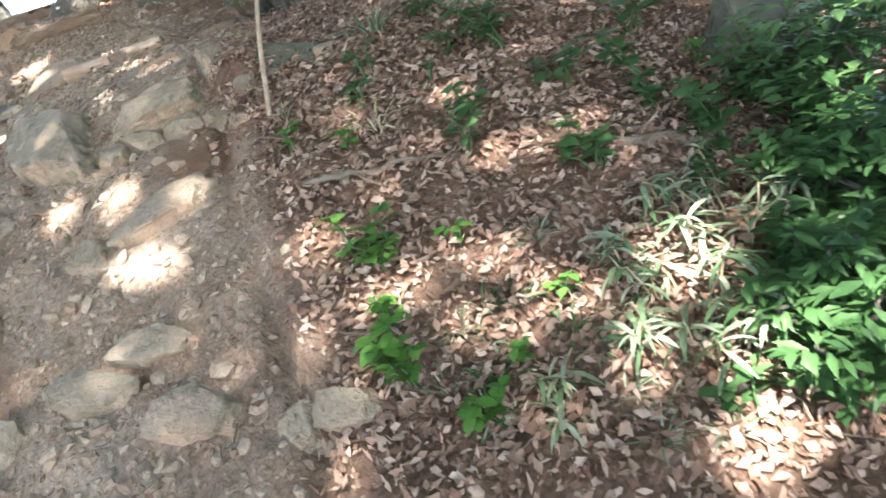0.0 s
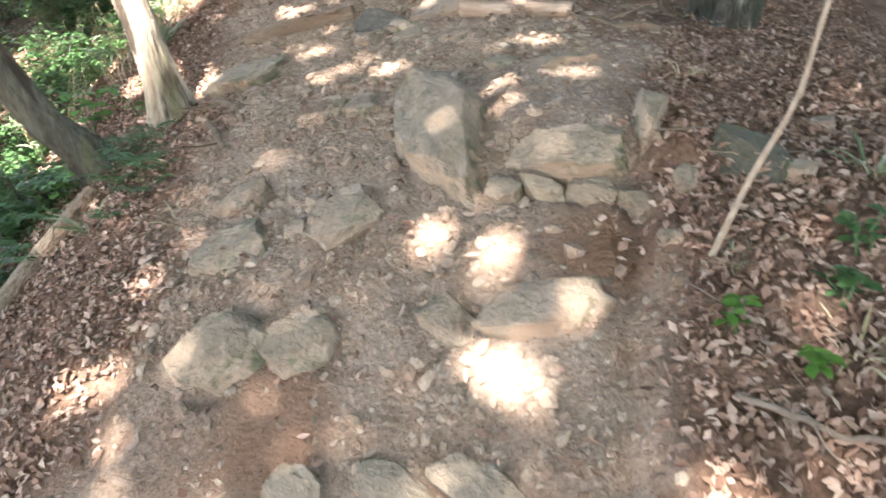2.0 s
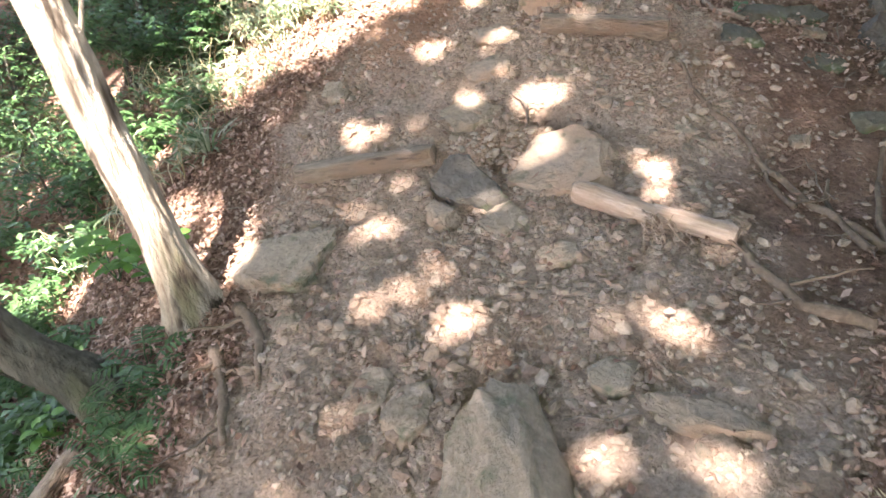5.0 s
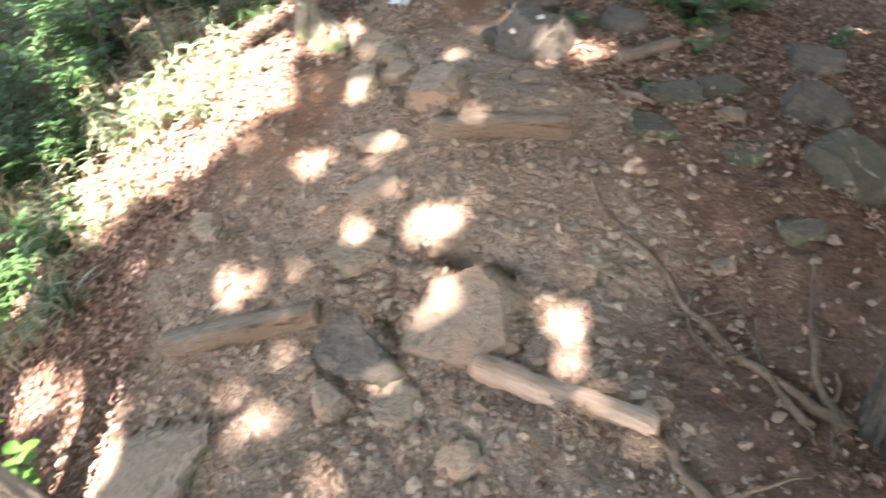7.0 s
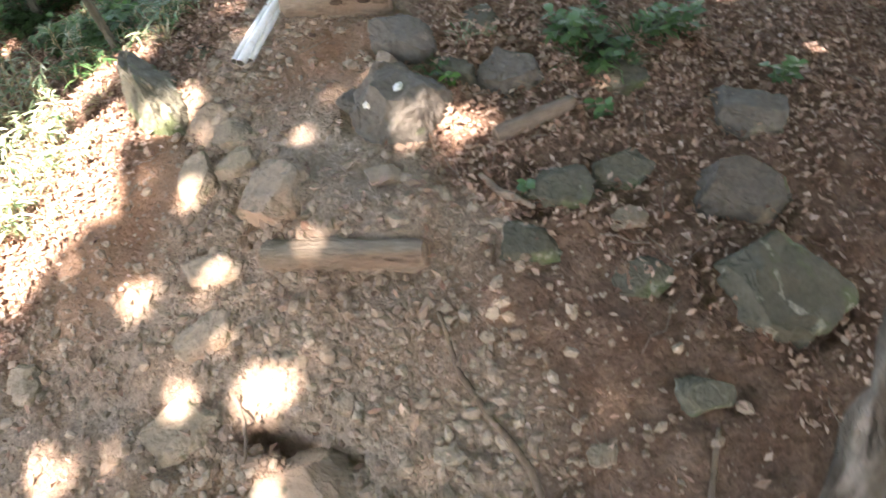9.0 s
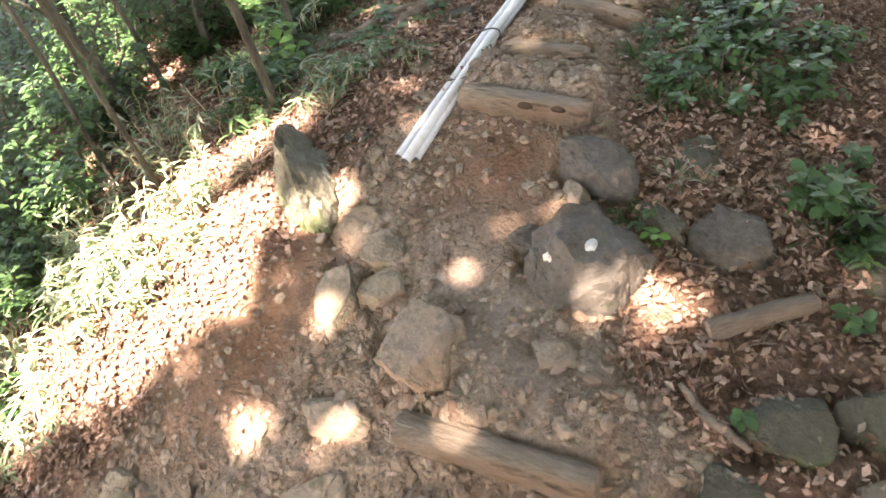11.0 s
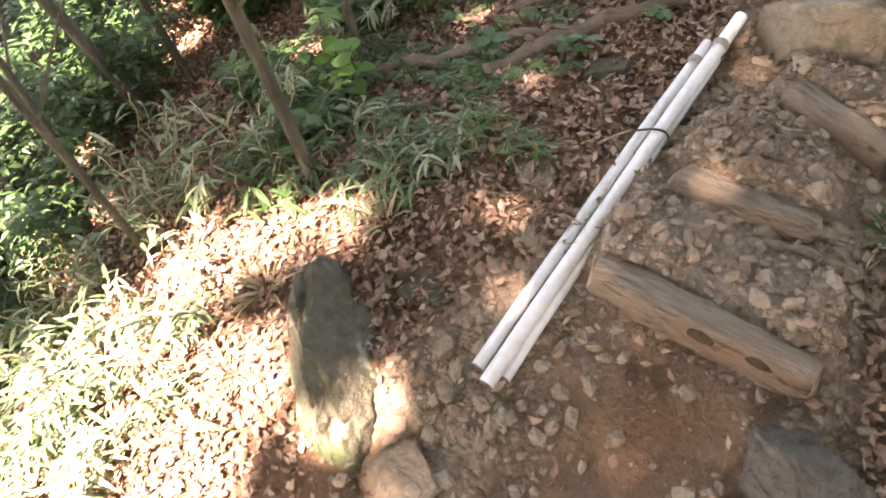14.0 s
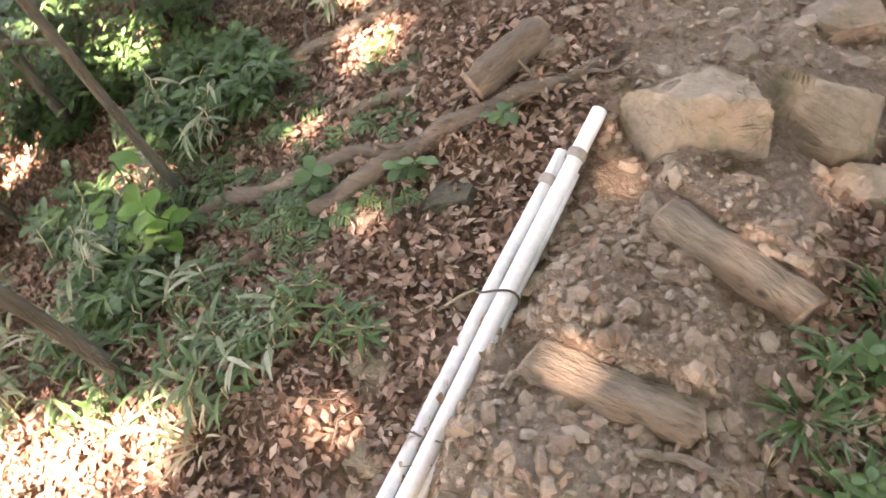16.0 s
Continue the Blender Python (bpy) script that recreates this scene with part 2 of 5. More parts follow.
BEDDED = []  # stones in the ground: place, half length, half width, turn, depth of the gap round them
BARE = ((-0.30, 5.33, 0.22), (-0.95, 4.90, 0.24), (-1.02, 4.60, 0.26), (-0.62, 1.62, 0.16), (0.16, 1.86, 0.16))


def gap(x, y):
    """A narrow dip shaped round each bedded stone to deepen its contact shadow, and the hollow behind the slab
    (arrays).
    """
    x, y = np.asarray(x, float), np.asarray(y, float)
    z = np.zeros(x.shape)
    for sx, sy, a, b, yaw, deep in BEDDED:
        near = np.abs(x - sx) + np.abs(y - sy) < a + b + 0.15
        if not near.any():
            continue
        dx, dy = x[near] - sx, y[near] - sy
        u, v = dx * math.cos(yaw) + dy * math.sin(yaw), dy * math.cos(yaw) - dx * math.sin(yaw)
        off = (np.sqrt((u / a) ** 2 + (v / b) ** 2) - 1.0) * min(a, b)
        z[near] -= deep * np.exp(-((off - 0.004) / 0.020) ** 2) * np.clip(0.55 + 0.6 * np.sin(3 * np.arctan2(v, u) + sx * 40), 0.1, 1)
    u = ((x + 0.22) * 0.958 - (y - 3.985) * 0.287)
    v = ((x + 0.22) * 0.287 + (y - 3.985) * 0.958)
    return z - 0.15 * np.exp(-(v / 0.034) ** 4) * step(-0.22, -0.17, u) * (1 - step(0.15, 0.20, u))


def bare_earth(x, y):
    return np.clip(sum(np.exp(-(((x - a) ** 2 + (y - b) ** 2) / r ** 2) ** 2) for a, b, r in BARE), 0, 1)


def shaded_mould(x, y):
    """Dark mould under the big tree, hardly trodden; the tree's shade is put into it."""
    return step(0.18, 0.52, x + 0.08 * np.sin(y * 9)) * step(2.7, 3.3, y) * (1 - step(4.7, 5.3, y))


def trodden(x, y):
    n = 0.14 * noise.noise((x * 2.3, y * 2.3, 5)) + 0.06 * noise.noise((x * 9, y * 9, 2))
    inside = min(x - np.interp(y, EDGE_Y, EDGE_W), np.interp(y, EDGE_Y, EDGE_E) - x) + n
    return float(step(-0.07, 0.10, inside))


def rough(x, y):
    far = 1 + 2.5 * float(step(4, 14, math.hypot(x + 0.5, y - 4)))
    return (0.030 * noise.noise((x * 1.7, y * 1.7, 0)) * far + 0.018 * noise.noise((x * 6, y * 6, 3)) + 0.012 * noise.noise((x * 17, y * 17, 7))
            + 0.009 * noise.noise((x * 41, y * 41, 9)))


def gz(x, y):
    return float(lie(x, y)) + rough(x, y)


def slope(x, y, d=0.12):
    return Vector((float(lie(x - d, y) - lie(x + d, y)) / (2 * d), float(lie(x, y - d) - lie(x, y + d)) / (2 * d), 1)).normalized()


# ---- mesh helpers ----
def mesh_object(name, verts, faces, mat, smooth=True):
    me = bpy.data.meshes.new(name)
    me.from_pydata([tuple(map(float, v)) for v in verts], [], [tuple(map(int, f)) for f in faces])
    me.materials.append(mat)
    me.polygons.foreach_set("use_smooth", [smooth] * len(me.polygons))
    me.update()
    return new(name, me)


def part(name, verts, faces, mat, parent, label="", smooth=True):
    """Links one mesh under a thing; its vertices are in the thing's own space."""
    ob = mesh_object(name, verts, faces, mat, smooth)
    ob.parent = parent
    if label:
        tagged(ob, label)
    return ob


def empty(name, m):
    ob = new(name)
    ob.matrix_world = m
    ob.empty_display_size = 0.05
    return ob


def tube(points, radii, sides=10, ridge=0.0, grain=8.0, seed=0, lobes=0.0, caps=True, climb=4.5):
    """A round limb along points, with furrows; returns verts and faces."""
    pts = [Vector(p) for p in points]
    verts, faces = [], []
    side = None
    for i, p in enumerate(pts):
        d = (pts[min(i + 1, len(pts) - 1)] - pts[max(i - 1, 0)]).normalized()
        if side is None:
            side = d.orthogonal().normalized()
        side = (side - d * side.dot(d)).normalized()
        other = d.cross(side)
        for k in range(sides):
            a = 2 * math.pi * k / sides
            c = side * math.cos(a) + other * math.sin(a)
            r = radii[i] * (1 + lobes * math.sin(3 * a + seed))
            if ridge:
                q = c * (grain * 0.5) + Vector((seed * 7.1, 0, 0)) + p * climb
                r += radii[i] * ridge * (abs(noise.noise(q)) * 1.6 - 0.4 + 0.5 * noise.noise(q * 2.6))
            verts.append(p + c * r)
    for i in range(len(pts) - 1):
        for k in range(sides):
            a, b = i * sides + k, i * sides + (k + 1) % sides
            faces.append((a, b, b + sides, a + sides))
    if caps:
        for i, order in ((0, -1), (len(pts) - 1, 1)):
            verts.append(pts[i])
            c = len(verts) - 1
            for k in range(sides):
                a, b = i * sides + k, i * sides + (k + 1) % sides
                faces.append((a, b, c) if order > 0 else (b, a, c))
    return verts, faces


def bend(a, b, n, sag=0.0, wobble=0.0, seed=0):
    """n points from a to b with a smooth wander."""
    a, b = Vector(a), Vector(b)
    out = []
    for i in range(n):
        t = i / (n - 1)
        w = Vector((noise.noise((t * 3, seed, 1)), noise.noise((t * 3, seed, 5)), noise.noise((t * 3, seed, 9)))) * wobble * math.sin(math.pi * t)
        out.append(a.lerp(b, t) + w - Vector((0, 0, sag * math.sin(math.pi * t))))
    return out


def scatter(name, shapes, places, mat, smooth=True):
    """One mesh of many small pieces. shapes: (verts, faces) templates; places: (index, 3x3 array, position)."""
    vs, fs, base = [], [], 0
    for k, m, p in places:
        v, f = shapes[k]
        vs.append(v @ m.T + p)
        fs.extend([tuple(i + base for i in face) for face in f])
        base += len(v)
    return mesh_object(name, np.concatenate(vs), fs, mat, smooth)


def turn(yaw, pitch, roll, size):
    return np.array(Euler((pitch, roll, yaw)).to_matrix()) * np.array(size)


def along(normal, yaw):
    """A turn whose z is the normal."""
    return np.array((Vector((0, 0, 1)).rotation_difference(Vector(normal)).to_matrix() @ Matrix.Rotation(yaw, 3, "Z")))


# ---- the ground ----
def steps_between(a, b, fine, reach, grow=1.32):
    core = list(np.arange(a, b + fine / 2, fine))
    lo, hi, d = [], [], fine
    x, y = core[0], core[-1]
    while y < b + reach:
        d *= grow
        x, y = x - d, y + d
        lo.append(x), hi.append(y)
    return np.array(lo[::-1] + core + hi)


def build_ground():
    xs, ys = steps_between(-3.0, 1.9, 0.019, 900), steps_between(-0.2, 8.0, 0.019, 900)
    X, Y = np.meshgrid(xs, ys)
    Z = lie(np.clip(X, -14, 14), np.clip(Y, -9, 20)) + gap(X, Y)
    flat = [(float(x), float(y), float(z) + rough(float(x), float(y))) for x, y, z in zip(X.ravel(), Y.ravel(), Z.ravel())]
    nx = len(xs)
    faces = [(j * nx + i, j * nx + i + 1, (j + 1) * nx + i + 1, (j + 1) * nx + i) for j in range(len(ys) - 1) for i in range(nx - 1)]
    ob = mesh_object("ground", flat, faces, EARTH)
    at = ob.data.attributes.new("trodden", "FLOAT", "POINT")
    # lowered under the big tree, so its shade goes into the ground colour
    at.data.foreach_set("value", [trodden(x, y) * (1 - 0.95 * float(shaded_mould(x, y))) if abs(x) < 4 and -2 < y < 10 else 0.0 for x, y, z in flat])
    at = ob.data.attributes.new("bare", "FLOAT", "POINT")
    at.data.foreach_set("value", bare_earth(X, Y).ravel().astype(np.float32))
    return tagged(ob, "reddish trodden earth of a forest trail with dark leaf mould beside it", "ground", kind="structure")


# ---- stones ----
def stone_mesh(name, size, seed, boxy, cuts, sub, mat):
    """A split block: flat faces struck off all round, a worn top, edges rubbed and chipped."""
    rnd = random.Random(seed)
    bm = bmesh.new()
    bmesh.ops.create_icosphere(bm, subdivisions=sub, radius=1)
    planes = [(Vector((rnd.uniform(-0.22, 0.22), rnd.uniform(-0.22, 0.22), 1)).normalized(), rnd.uniform(0.56, 0.72))]
    sides = cuts + 1
    turned = rnd.uniform(0, 6.28)
    for k in range(sides):
        a, e = turned + 2 * math.pi * (k + rnd.uniform(-0.3, 0.3)) / sides, rnd.uniform(-0.1, 0.4)
        planes.append((Vector((math.cos(a) * math.cos(e), math.sin(a) * math.cos(e), math.sin(e))), rnd.uniform(0.62, 0.98)))
    for _ in range(3):
        a, e = rnd.uniform(0, 6.28), rnd.uniform(0.6, 1.1)
        planes.append((Vector((math.cos(a) * math.cos(e), math.sin(a) * math.cos(e), math.sin(e))), rnd.uniform(0.70, 0.82)))
    off = Vector((rnd.uniform(-50, 50), rnd.uniform(-50, 50), 0))
    for v in bm.verts:
        c = Vector([math.copysign(abs(k) ** boxy, k) for k in v.co])
        c *= 1 + 0.30 * noise.noise(c * 1.1 + off) + 0.16 * noise.noise(c * 2.7 + off)
        for nrm, d in planes:
            over = c.dot(nrm) - d - 0.06 * noise.noise(c * 2.3 + off)
            if over > 0:
                c -= nrm * over * 0.95
        layer = 0.014 * noise.noise(Vector((c.x * 2, c.y * 2, c.z * 16)) + off)
        c *= 1 + 0.045 * noise.noise(c * 5 + off) + 0.03 * noise.noise(c * 12 + off) + 0.014 * noise.noise(c * 27 + off) + layer
        v.co = Vector((c.x * size[0] / 2, c.y * size[1] / 2, c.z * size[2]))
    me = bpy.data.meshes.new(name)
    bm.to_mesh(me)
    bm.free()
    me.materials.append(mat)
    me.polygons.foreach_set("use_smooth", [True] * len(me.polygons))
    me.set_sharp_from_angle(angle=radians(34))
    return me


STONE_SEED = [100]


def stone(x, y, length, width, yaw, height, mat, label, name="rock", tilt=(0, 0), boxy=0.62, cuts=6, sink=0.6, seed=None, group=""):
    """A stone bedded in the ground: its top stands height above it."""
    STONE_SEED[0] += 1
    seed = seed or STONE_SEED[0]
    proud = 1.14 if name in ("boulder", "slab") else 1.02
    sub = 6 if length > 0.25 else 5 if length > 0.11 else 4
    ob = new(name, stone_mesh(name, (length * 1.2, width * 1.2, height * (1 + sink) * proud), seed, boxy, cuts, sub, mat))
    n = Matrix(along(slope(x, y), radians(yaw)).tolist()).to_4x4()
    ob.matrix_world = Matrix.Translation((x, y, gz(x, y) - height * sink)) @ n @ pose(0, 0, 0, tilt[0], tilt[1], 0)
    if length > 0.09:
        BEDDED.append((x, y, length * 0.5, width * 0.5, radians(yaw), min(0.028, 0.008 + 0.35 * height)))
    return tagged(ob, label, "rock", group)


def ridge(x, y, length, width, yaw, height, mat, label):
    """A narrow boulder whose sides meet in an uneven crest, highest at one end."""
    bm = bmesh.new()
    bmesh.ops.create_icosphere(bm, subdivisions=6, radius=1)
    for v in bm.verts:
        c = v.co.copy()
        c *= 1 + 0.22 * noise.noise(c * 1.6 + Vector((7, 3, 1))) + 0.09 * noise.noise(c * 4.1)
        top = max(0.0, c.z)
        c.y = c.y * (1 - 0.80 * min(1, top) ** 0.8) + 0.10 * top * math.sin(c.x * 4)
        c.z *= 1 - 0.30 * (c.x * 0.5 + 0.5) + 0.07 * noise.noise((c.x * 5, 2, 0))
        c *= 1 + 0.05 * noise.noise(c * 9) + 0.02 * noise.noise(c * 24)
        v.co = Vector((c.x * length / 2, c.y * width / 2 * 1.2, c.z * height * (1.25 if c.z > 0 else 0.6)))
    me = bpy.data.meshes.new("boulder")
    bm.to_mesh(me)
    bm.free()
    me.materials.append(mat)
    me.polygons.foreach_set("use_smooth", [True] * len(me.polygons))
    me.set_sharp_from_angle(angle=radians(34))
    ob = new("boulder", me)
    ob.matrix_world = Matrix.Translation((x, y, gz(x, y))) @ Matrix(along(slope(x, y), radians(yaw)).tolist()).to_4x4()
    return tagged(ob, label, "rock")


stone(-0.21, 2.51, 0.94, 0.32, -83, 0.115, STONE, "long humped mossy boulder across the trail", "boulder", cuts=8)
for x, y, ln, w, yaw, h in ((-0.05, 2.13, 0.12, 0.09, -45, 0.05), (0.06, 2.10, 0.12, 0.08, -22, 0.05), (0.18, 2.06, 0.15, 0.08, -20, 0.05), (0.30, 2.01, 0.12, 0.08, -20, 0.05), (0.40, 1.99, 0.07, 0.10, -20, 0.06)):
    stone(x, y, ln, w, yaw, h, STONE, "squared grey-brown stone in the riser of a step", "riser_stone", boxy=0.6, group="stones of the rock step")
stone(-0.86, 2.14, 0.27, 0.24, -2, 0.031, STONE, "flat grey trail stone worn smooth", "trail_stone")
stone(-0.50, 2.18, 0.21, 0.25, -6, 0.031, STONE, "flat grey-brown trail stone half buried", "trail_stone")
stone(-0.81, 1.82, 0.29, 0.22, -3, 0.054, STONE, "rounded greenish boulder bedded in the trail", "boulder")
stone(-0.58, 1.80, 0.19, 0.18, -10, 0.042, STONE, "squarish grey trail stone", "trail_stone", boxy=0.65)
stone(-0.21, 1.78, 0.19, 0.13, -41, 0.036, STONE, "wedge-shaped greenish stone with a sharp lower edge", "trail_stone")
stone(0.02, 1.73, 0.25, 0.17, -8, 0.039, TAN_STONE, "pale rounded stone worn by feet", "trail_stone", cuts=3)
stone(-0.88, 2.36, 0.19, 0.11, 17, 0.036, TAN_STONE, "long tan stone lying across the trail", "trail_stone")
stone(-0.65, 2.14, 0.08, 0.07, -13, 0.021, TAN_STONE, "small squarish tan stone", "trail_stone")
stone(-0.66, 2.84, 0.12, 0.16, -10, 0.026, STONE, "upright-grained grey stone bedded flush", "trail_stone")
stone(-0.52, 2.78, 0.13, 0.18, -10, 0.026, STONE, "grey stone bedded flush beside another", "trail_stone")
stone(-1.15, 3.36, 0.32, 0.29, -4, 0.066, STONE, "squared flat-topped grey boulder at the trail edge", "boulder", boxy=0.38, cuts=1, seed=33)
stone(-0.54, 3.69, 0.27, 0.22, -30, 0.061, BLUISH, "dark grey cracked boulder below a slab", "boulder")
stone(-0.22, 3.80, 0.48, 0.45, -16, 0.072, TAN_STONE, "broad pale slab with a flat worn top", "slab", boxy=0.5, cuts=8, tilt=(3, 0), seed=64)
stone(-0.39, 3.50, 0.20, 0.18, 17, 0.036, STONE, "grey stone with a sunlit face", "trail_stone")
stone(-0.61, 3.55, 0.16, 0.10, -50, 0.042, TAN_STONE, "upright tan stone wedged below a boulder", "trail_stone")
stone(-0.60, 4.03, 0.26, 0.17, 16, 0.036, STONE, "flat greenish slab flush with the gravel", "slab")
stone(-1.25, 4.22, 0.12, 0.12, 1, 0.021, STONE, "small grey stone among fallen leaves", "trail_stone")
stone(0.59, 2.08, 0.24, 0.24, 18, 0.067, MOSSY, "dark boulder among fallen leaves", "boulder")
stone(0.32, 1.81, 0.06, 0.06, 6, 0.025, TAN_STONE, "pale palm-sized stone on the earth", "loose_stone")
stone(0.67, 2.01, 0.10, 0.11, -24, 0.043, TAN_STONE, "tan rounded stone among fallen leaves", "loose_stone")
stone(0.86, 2.31, 0.10, 0.12, -41, 0.036, TAN_STONE, "tan stone on the leaf litter", "loose_stone")
stone(1.60, 1.25, 0.36, 0.30, -43, 0.158, MOSSY, "dark mossy boulder half hidden by leaves", "boulder")
stone(0.07, 1.08, 0.12, 0.11, -36, 0.042, STONE, "upright grey stone at the path edge", "trail_stone")
stone(0.17, 0.99, 0.15, 0.09, -42, 0.036, STONE, "grey stone leaning on its neighbour", "trail_stone")
stone(-0.16, 1.43, 0.20, 0.11, -36, 0.031, STONE, "flat greenish trail stone", "trail_stone")
stone(-0.31, 1.44, 0.22, 0.12, -31, 0.031, STONE, "flat greenish trail stone beside another", "trail_stone")
stone(-0.13, 1.24, 0.24, 0.14, -35, 0.026, TAN_STONE, "broad tan stone flush with the earth", "trail_stone")
stone(-0.54, 1.48, 0.15, 0.12, -33, 0.031, STONE, "greenish stone in red earth", "trail_stone")
stone(-0.57, 4.29, 0.22, 0.14, 16, 0.022, TAN_STONE, "pale flat stone flush with the gravel", "slab")
stone(-0.60, 4.49, 0.22, 0.11, -9, 0.026, TAN_STONE, "flat tan stone above the log", "trail_stone", boxy=0.6)
stone(-0.37, 4.69, 0.30, 0.26, -14, 0.080, TAN_STONE, "large angular boulder with a flat top and a split face", "boulder", boxy=0.6, seed=71)
stone(-0.71, 4.82, 0.14, 0.20, 15, 0.036, STONE, "long grey stone set on edge", "trail_stone")
stone(-0.61, 4.97, 0.15, 0.13, 19, 0.036, STONE, "angular grey stone in a cluster", "trail_stone")
ridge(-0.985, 5.20, 0.46, 0.20, -57, 0.165, MOSSY, "tall ridged boulder with pale lichen on dark faces")
stone(-0.73, 5.05, 0.18, 0.14, -30, 0.047, TAN_STONE, "pale rounded stone beside a ridged boulder", "trail_stone", cuts=3)
stone(0.0, 5.02, 0.34, 0.30, 29, 0.160, BLUISH, "big dark boulder with two white lichen patches", "boulder", cuts=4, seed=33)
stone(-0.01, 5.34, 0.32, 0.20, -53, 0.094, BLUISH, "dark smooth boulder at the end of a log", "boulder", cuts=5)
stone(-0.16, 5.06, 0.12, 0.11, 3, 0.036, BLUISH, "small dark stone wedged against a boulder", "trail_stone")
stone(0.18, 5.18, 0.17, 0.10, -45, 0.047, MOSSY, "narrow stone behind the big boulder", "trail_stone")
stone(0.35, 5.16, 0.20, 0.17, 19, 0.036, BLUISH, "low dark stone under dead leaves", "trail_stone")
stone(0.25, 5.40, 0.15, 0.14, 18, 0.031, MOSSY, "mossy stone in the leaf litter", "trail_stone")
stone(-0.56, 4.86, 0.16, 0.12, 27, 0.031, STONE, "angular grey stone in the gravel", "trail_stone")
stone(-0.87, 5.44, 0.14, 0.10, 17, 0.026, MOSSY, "dull green flat stone among leaves", "trail_stone")
stone(-0.77, 5.33, 0.08, 0.07, 10, 0.029, STONE, "small grey stone by the pipes", "loose_stone")
stone(-0.75, 5.80, 0.11, 0.12, 10, 0.026, STONE, "grey stone with a mossy side by the pipes", "trail_stone")
stone(-0.69, 5.63, 0.09, 0.09, 11, 0.016, STONE, "flat squarish stone by the pipes", "trail_stone", boxy=0.55)
stone(1.07, 4.44, 0.38, 0.34, 14, 0.130, MOSSY, "big dark mossy boulder with a pointed top", "boulder", cuts=5)
stone(1.03, 4.72, 0.28, 0.20, 11, 0.073, BLUISH, "brownish boulder behind a mossy one", "boulder")
stone(1.10, 5.04, 0.24, 0.22, -11, 0.061, BLUISH, "cracked dark boulder in the leaf litter", "boulder")
stone(0.50, 4.69, 0.22, 0.17, 5, 0.055, MOSSY, "rounded mossy stone in a row", "boulder", cuts=3)
stone(0.42, 4.50, 0.18, 0.16, 8, 0.036, MOSSY, "flattish mossy stone in a row", "trail_stone")
stone(0.69, 4.77, 0.20, 0.15, 8, 0.049, MOSSY, "mossy stone with a pale crown", "boulder")
stone(0.71, 4.59, 0.12, 0.10, 2, 0.031, STONE, "small grey stone below a mossy one", "trail_stone")
stone(0.72, 4.42, 0.16, 0.13, 16, 0.021, MOSSY, "dull green stone flush with the earth", "trail_stone")
stone(0.74, 5.17, 0.19, 0.20, 5, 0.049, MOSSY, "stone overgrown with green moss", "boulder")
stone(0.38, 5.17, 0.19, 0.20, 1, 0.061, BLUISH, "dark boulder shaded by plants", "boulder")
stone(0.25, 5.46, 0.13, 0.13, -6, 0.031, MOSSY, "pale mossy stone above the big boulder", "trail_stone")
stone(-0.02, 4.72, 0.11, 0.10, 2, 0.031, TAN_STONE, "rounded pale stone in the sun", "trail_stone", cuts=2)
stone(0.84, 4.12, 0.15, 0.10, 10, 0.031, MOSSY, "three-cornered greenish stone in bare earth", "trail_stone")
stone(0.58, 3.97, 0.07, 0.07, 3, 0.025, STONE, "small flat grey stone", "loose_stone")
stone(0.20, 3.95, 0.09, 0.06, 5, 0.022, STONE, "flat broken stone in the gravel", "loose_stone")
stone(-1.22, 4.19, 0.10, 0.10, -13, 0.021, STONE, "flat grey stone near the trail edge", "trail_stone")
stone(-0.09, 4.09, 0.08, 0.07, -9, 0.025, TAN_STONE, "small tan stone in the gravel", "loose_stone")
stone(-0.27, 6.46, 0.27, 0.20, -35, 0.127, STONE, "angular tan boulder at the top of the steps", "boulder", boxy=0.38, cuts=4)
stone(-0.03, 6.56, 0.27, 0.18, -10, 0.110, STONE, "flat grey-green slab propped on stones", "slab", boxy=0.38, cuts=4, seed=52)
stone(0.10, 6.42, 0.16, 0.13, 11, 0.040, TAN_STONE, "tan stone below a slab", "trail_stone")
stone(0.00, 6.89, 0.18, 0.15, 17, 0.055, TAN_STONE, "pale rounded boulder above a slab", "boulder")
stone(-0.64, 6.64, 0.11, 0.10, 12, 0.026, STONE, "grey stone among dead branches", "trail_stone")
stone(-0.30, 6.26, 0.06, 0.06, 22, 0.029, TAN_STONE, "small tan stone at a log's end", "loose_stone")
stone(-0.20, 6.72, 0.08, 0.08, -4, 0.036, STONE, "small stone between two boulders", "loose_stone")
stone(-0.74, 6.20, 0.13, 0.09, 9, 0.031, MOSSY, "mossy stone under a dead branch", "trail_stone")
stone(-0.01, 2.90, 0.13, 0.12, -22, 0.031, STONE, "grey stone beside the long boulder", "trail_stone")
stone(0.14, 2.15, 0.32, 0.15, -20, 0.034, STONE, "broad flat rock ledge at the head of a step", "slab", boxy=0.6, cuts=5)
stone(0.37, 2.27, 0.30, 0.10, 80, 0.050, STONE, "narrow tilted slab set on edge beside the ledge", "slab", boxy=0.6, tilt=(0, 10))
stone(0.20, 2.80, 0.30, 0.11, -8, 0.045, TAN_STONE, "long low ledge stone across the trail", "trail_stone", boxy=0.55)
stone(0.17, 6.38, 0.15, 0.10, 80, 0.050, STONE, "grey stone wedged at the head of the steps", "trail_stone")
stone(-0.06, 5.22, 0.12, 0.08, -60, 0.040, TAN_STONE, "brown stone with a mossy foot under a boulder", "trail_stone")
stone(-0.19, 3.34, 0.12, 0.11, 10, 0.026, STONE, "flat grey stone in coarse gravel", "trail_stone")
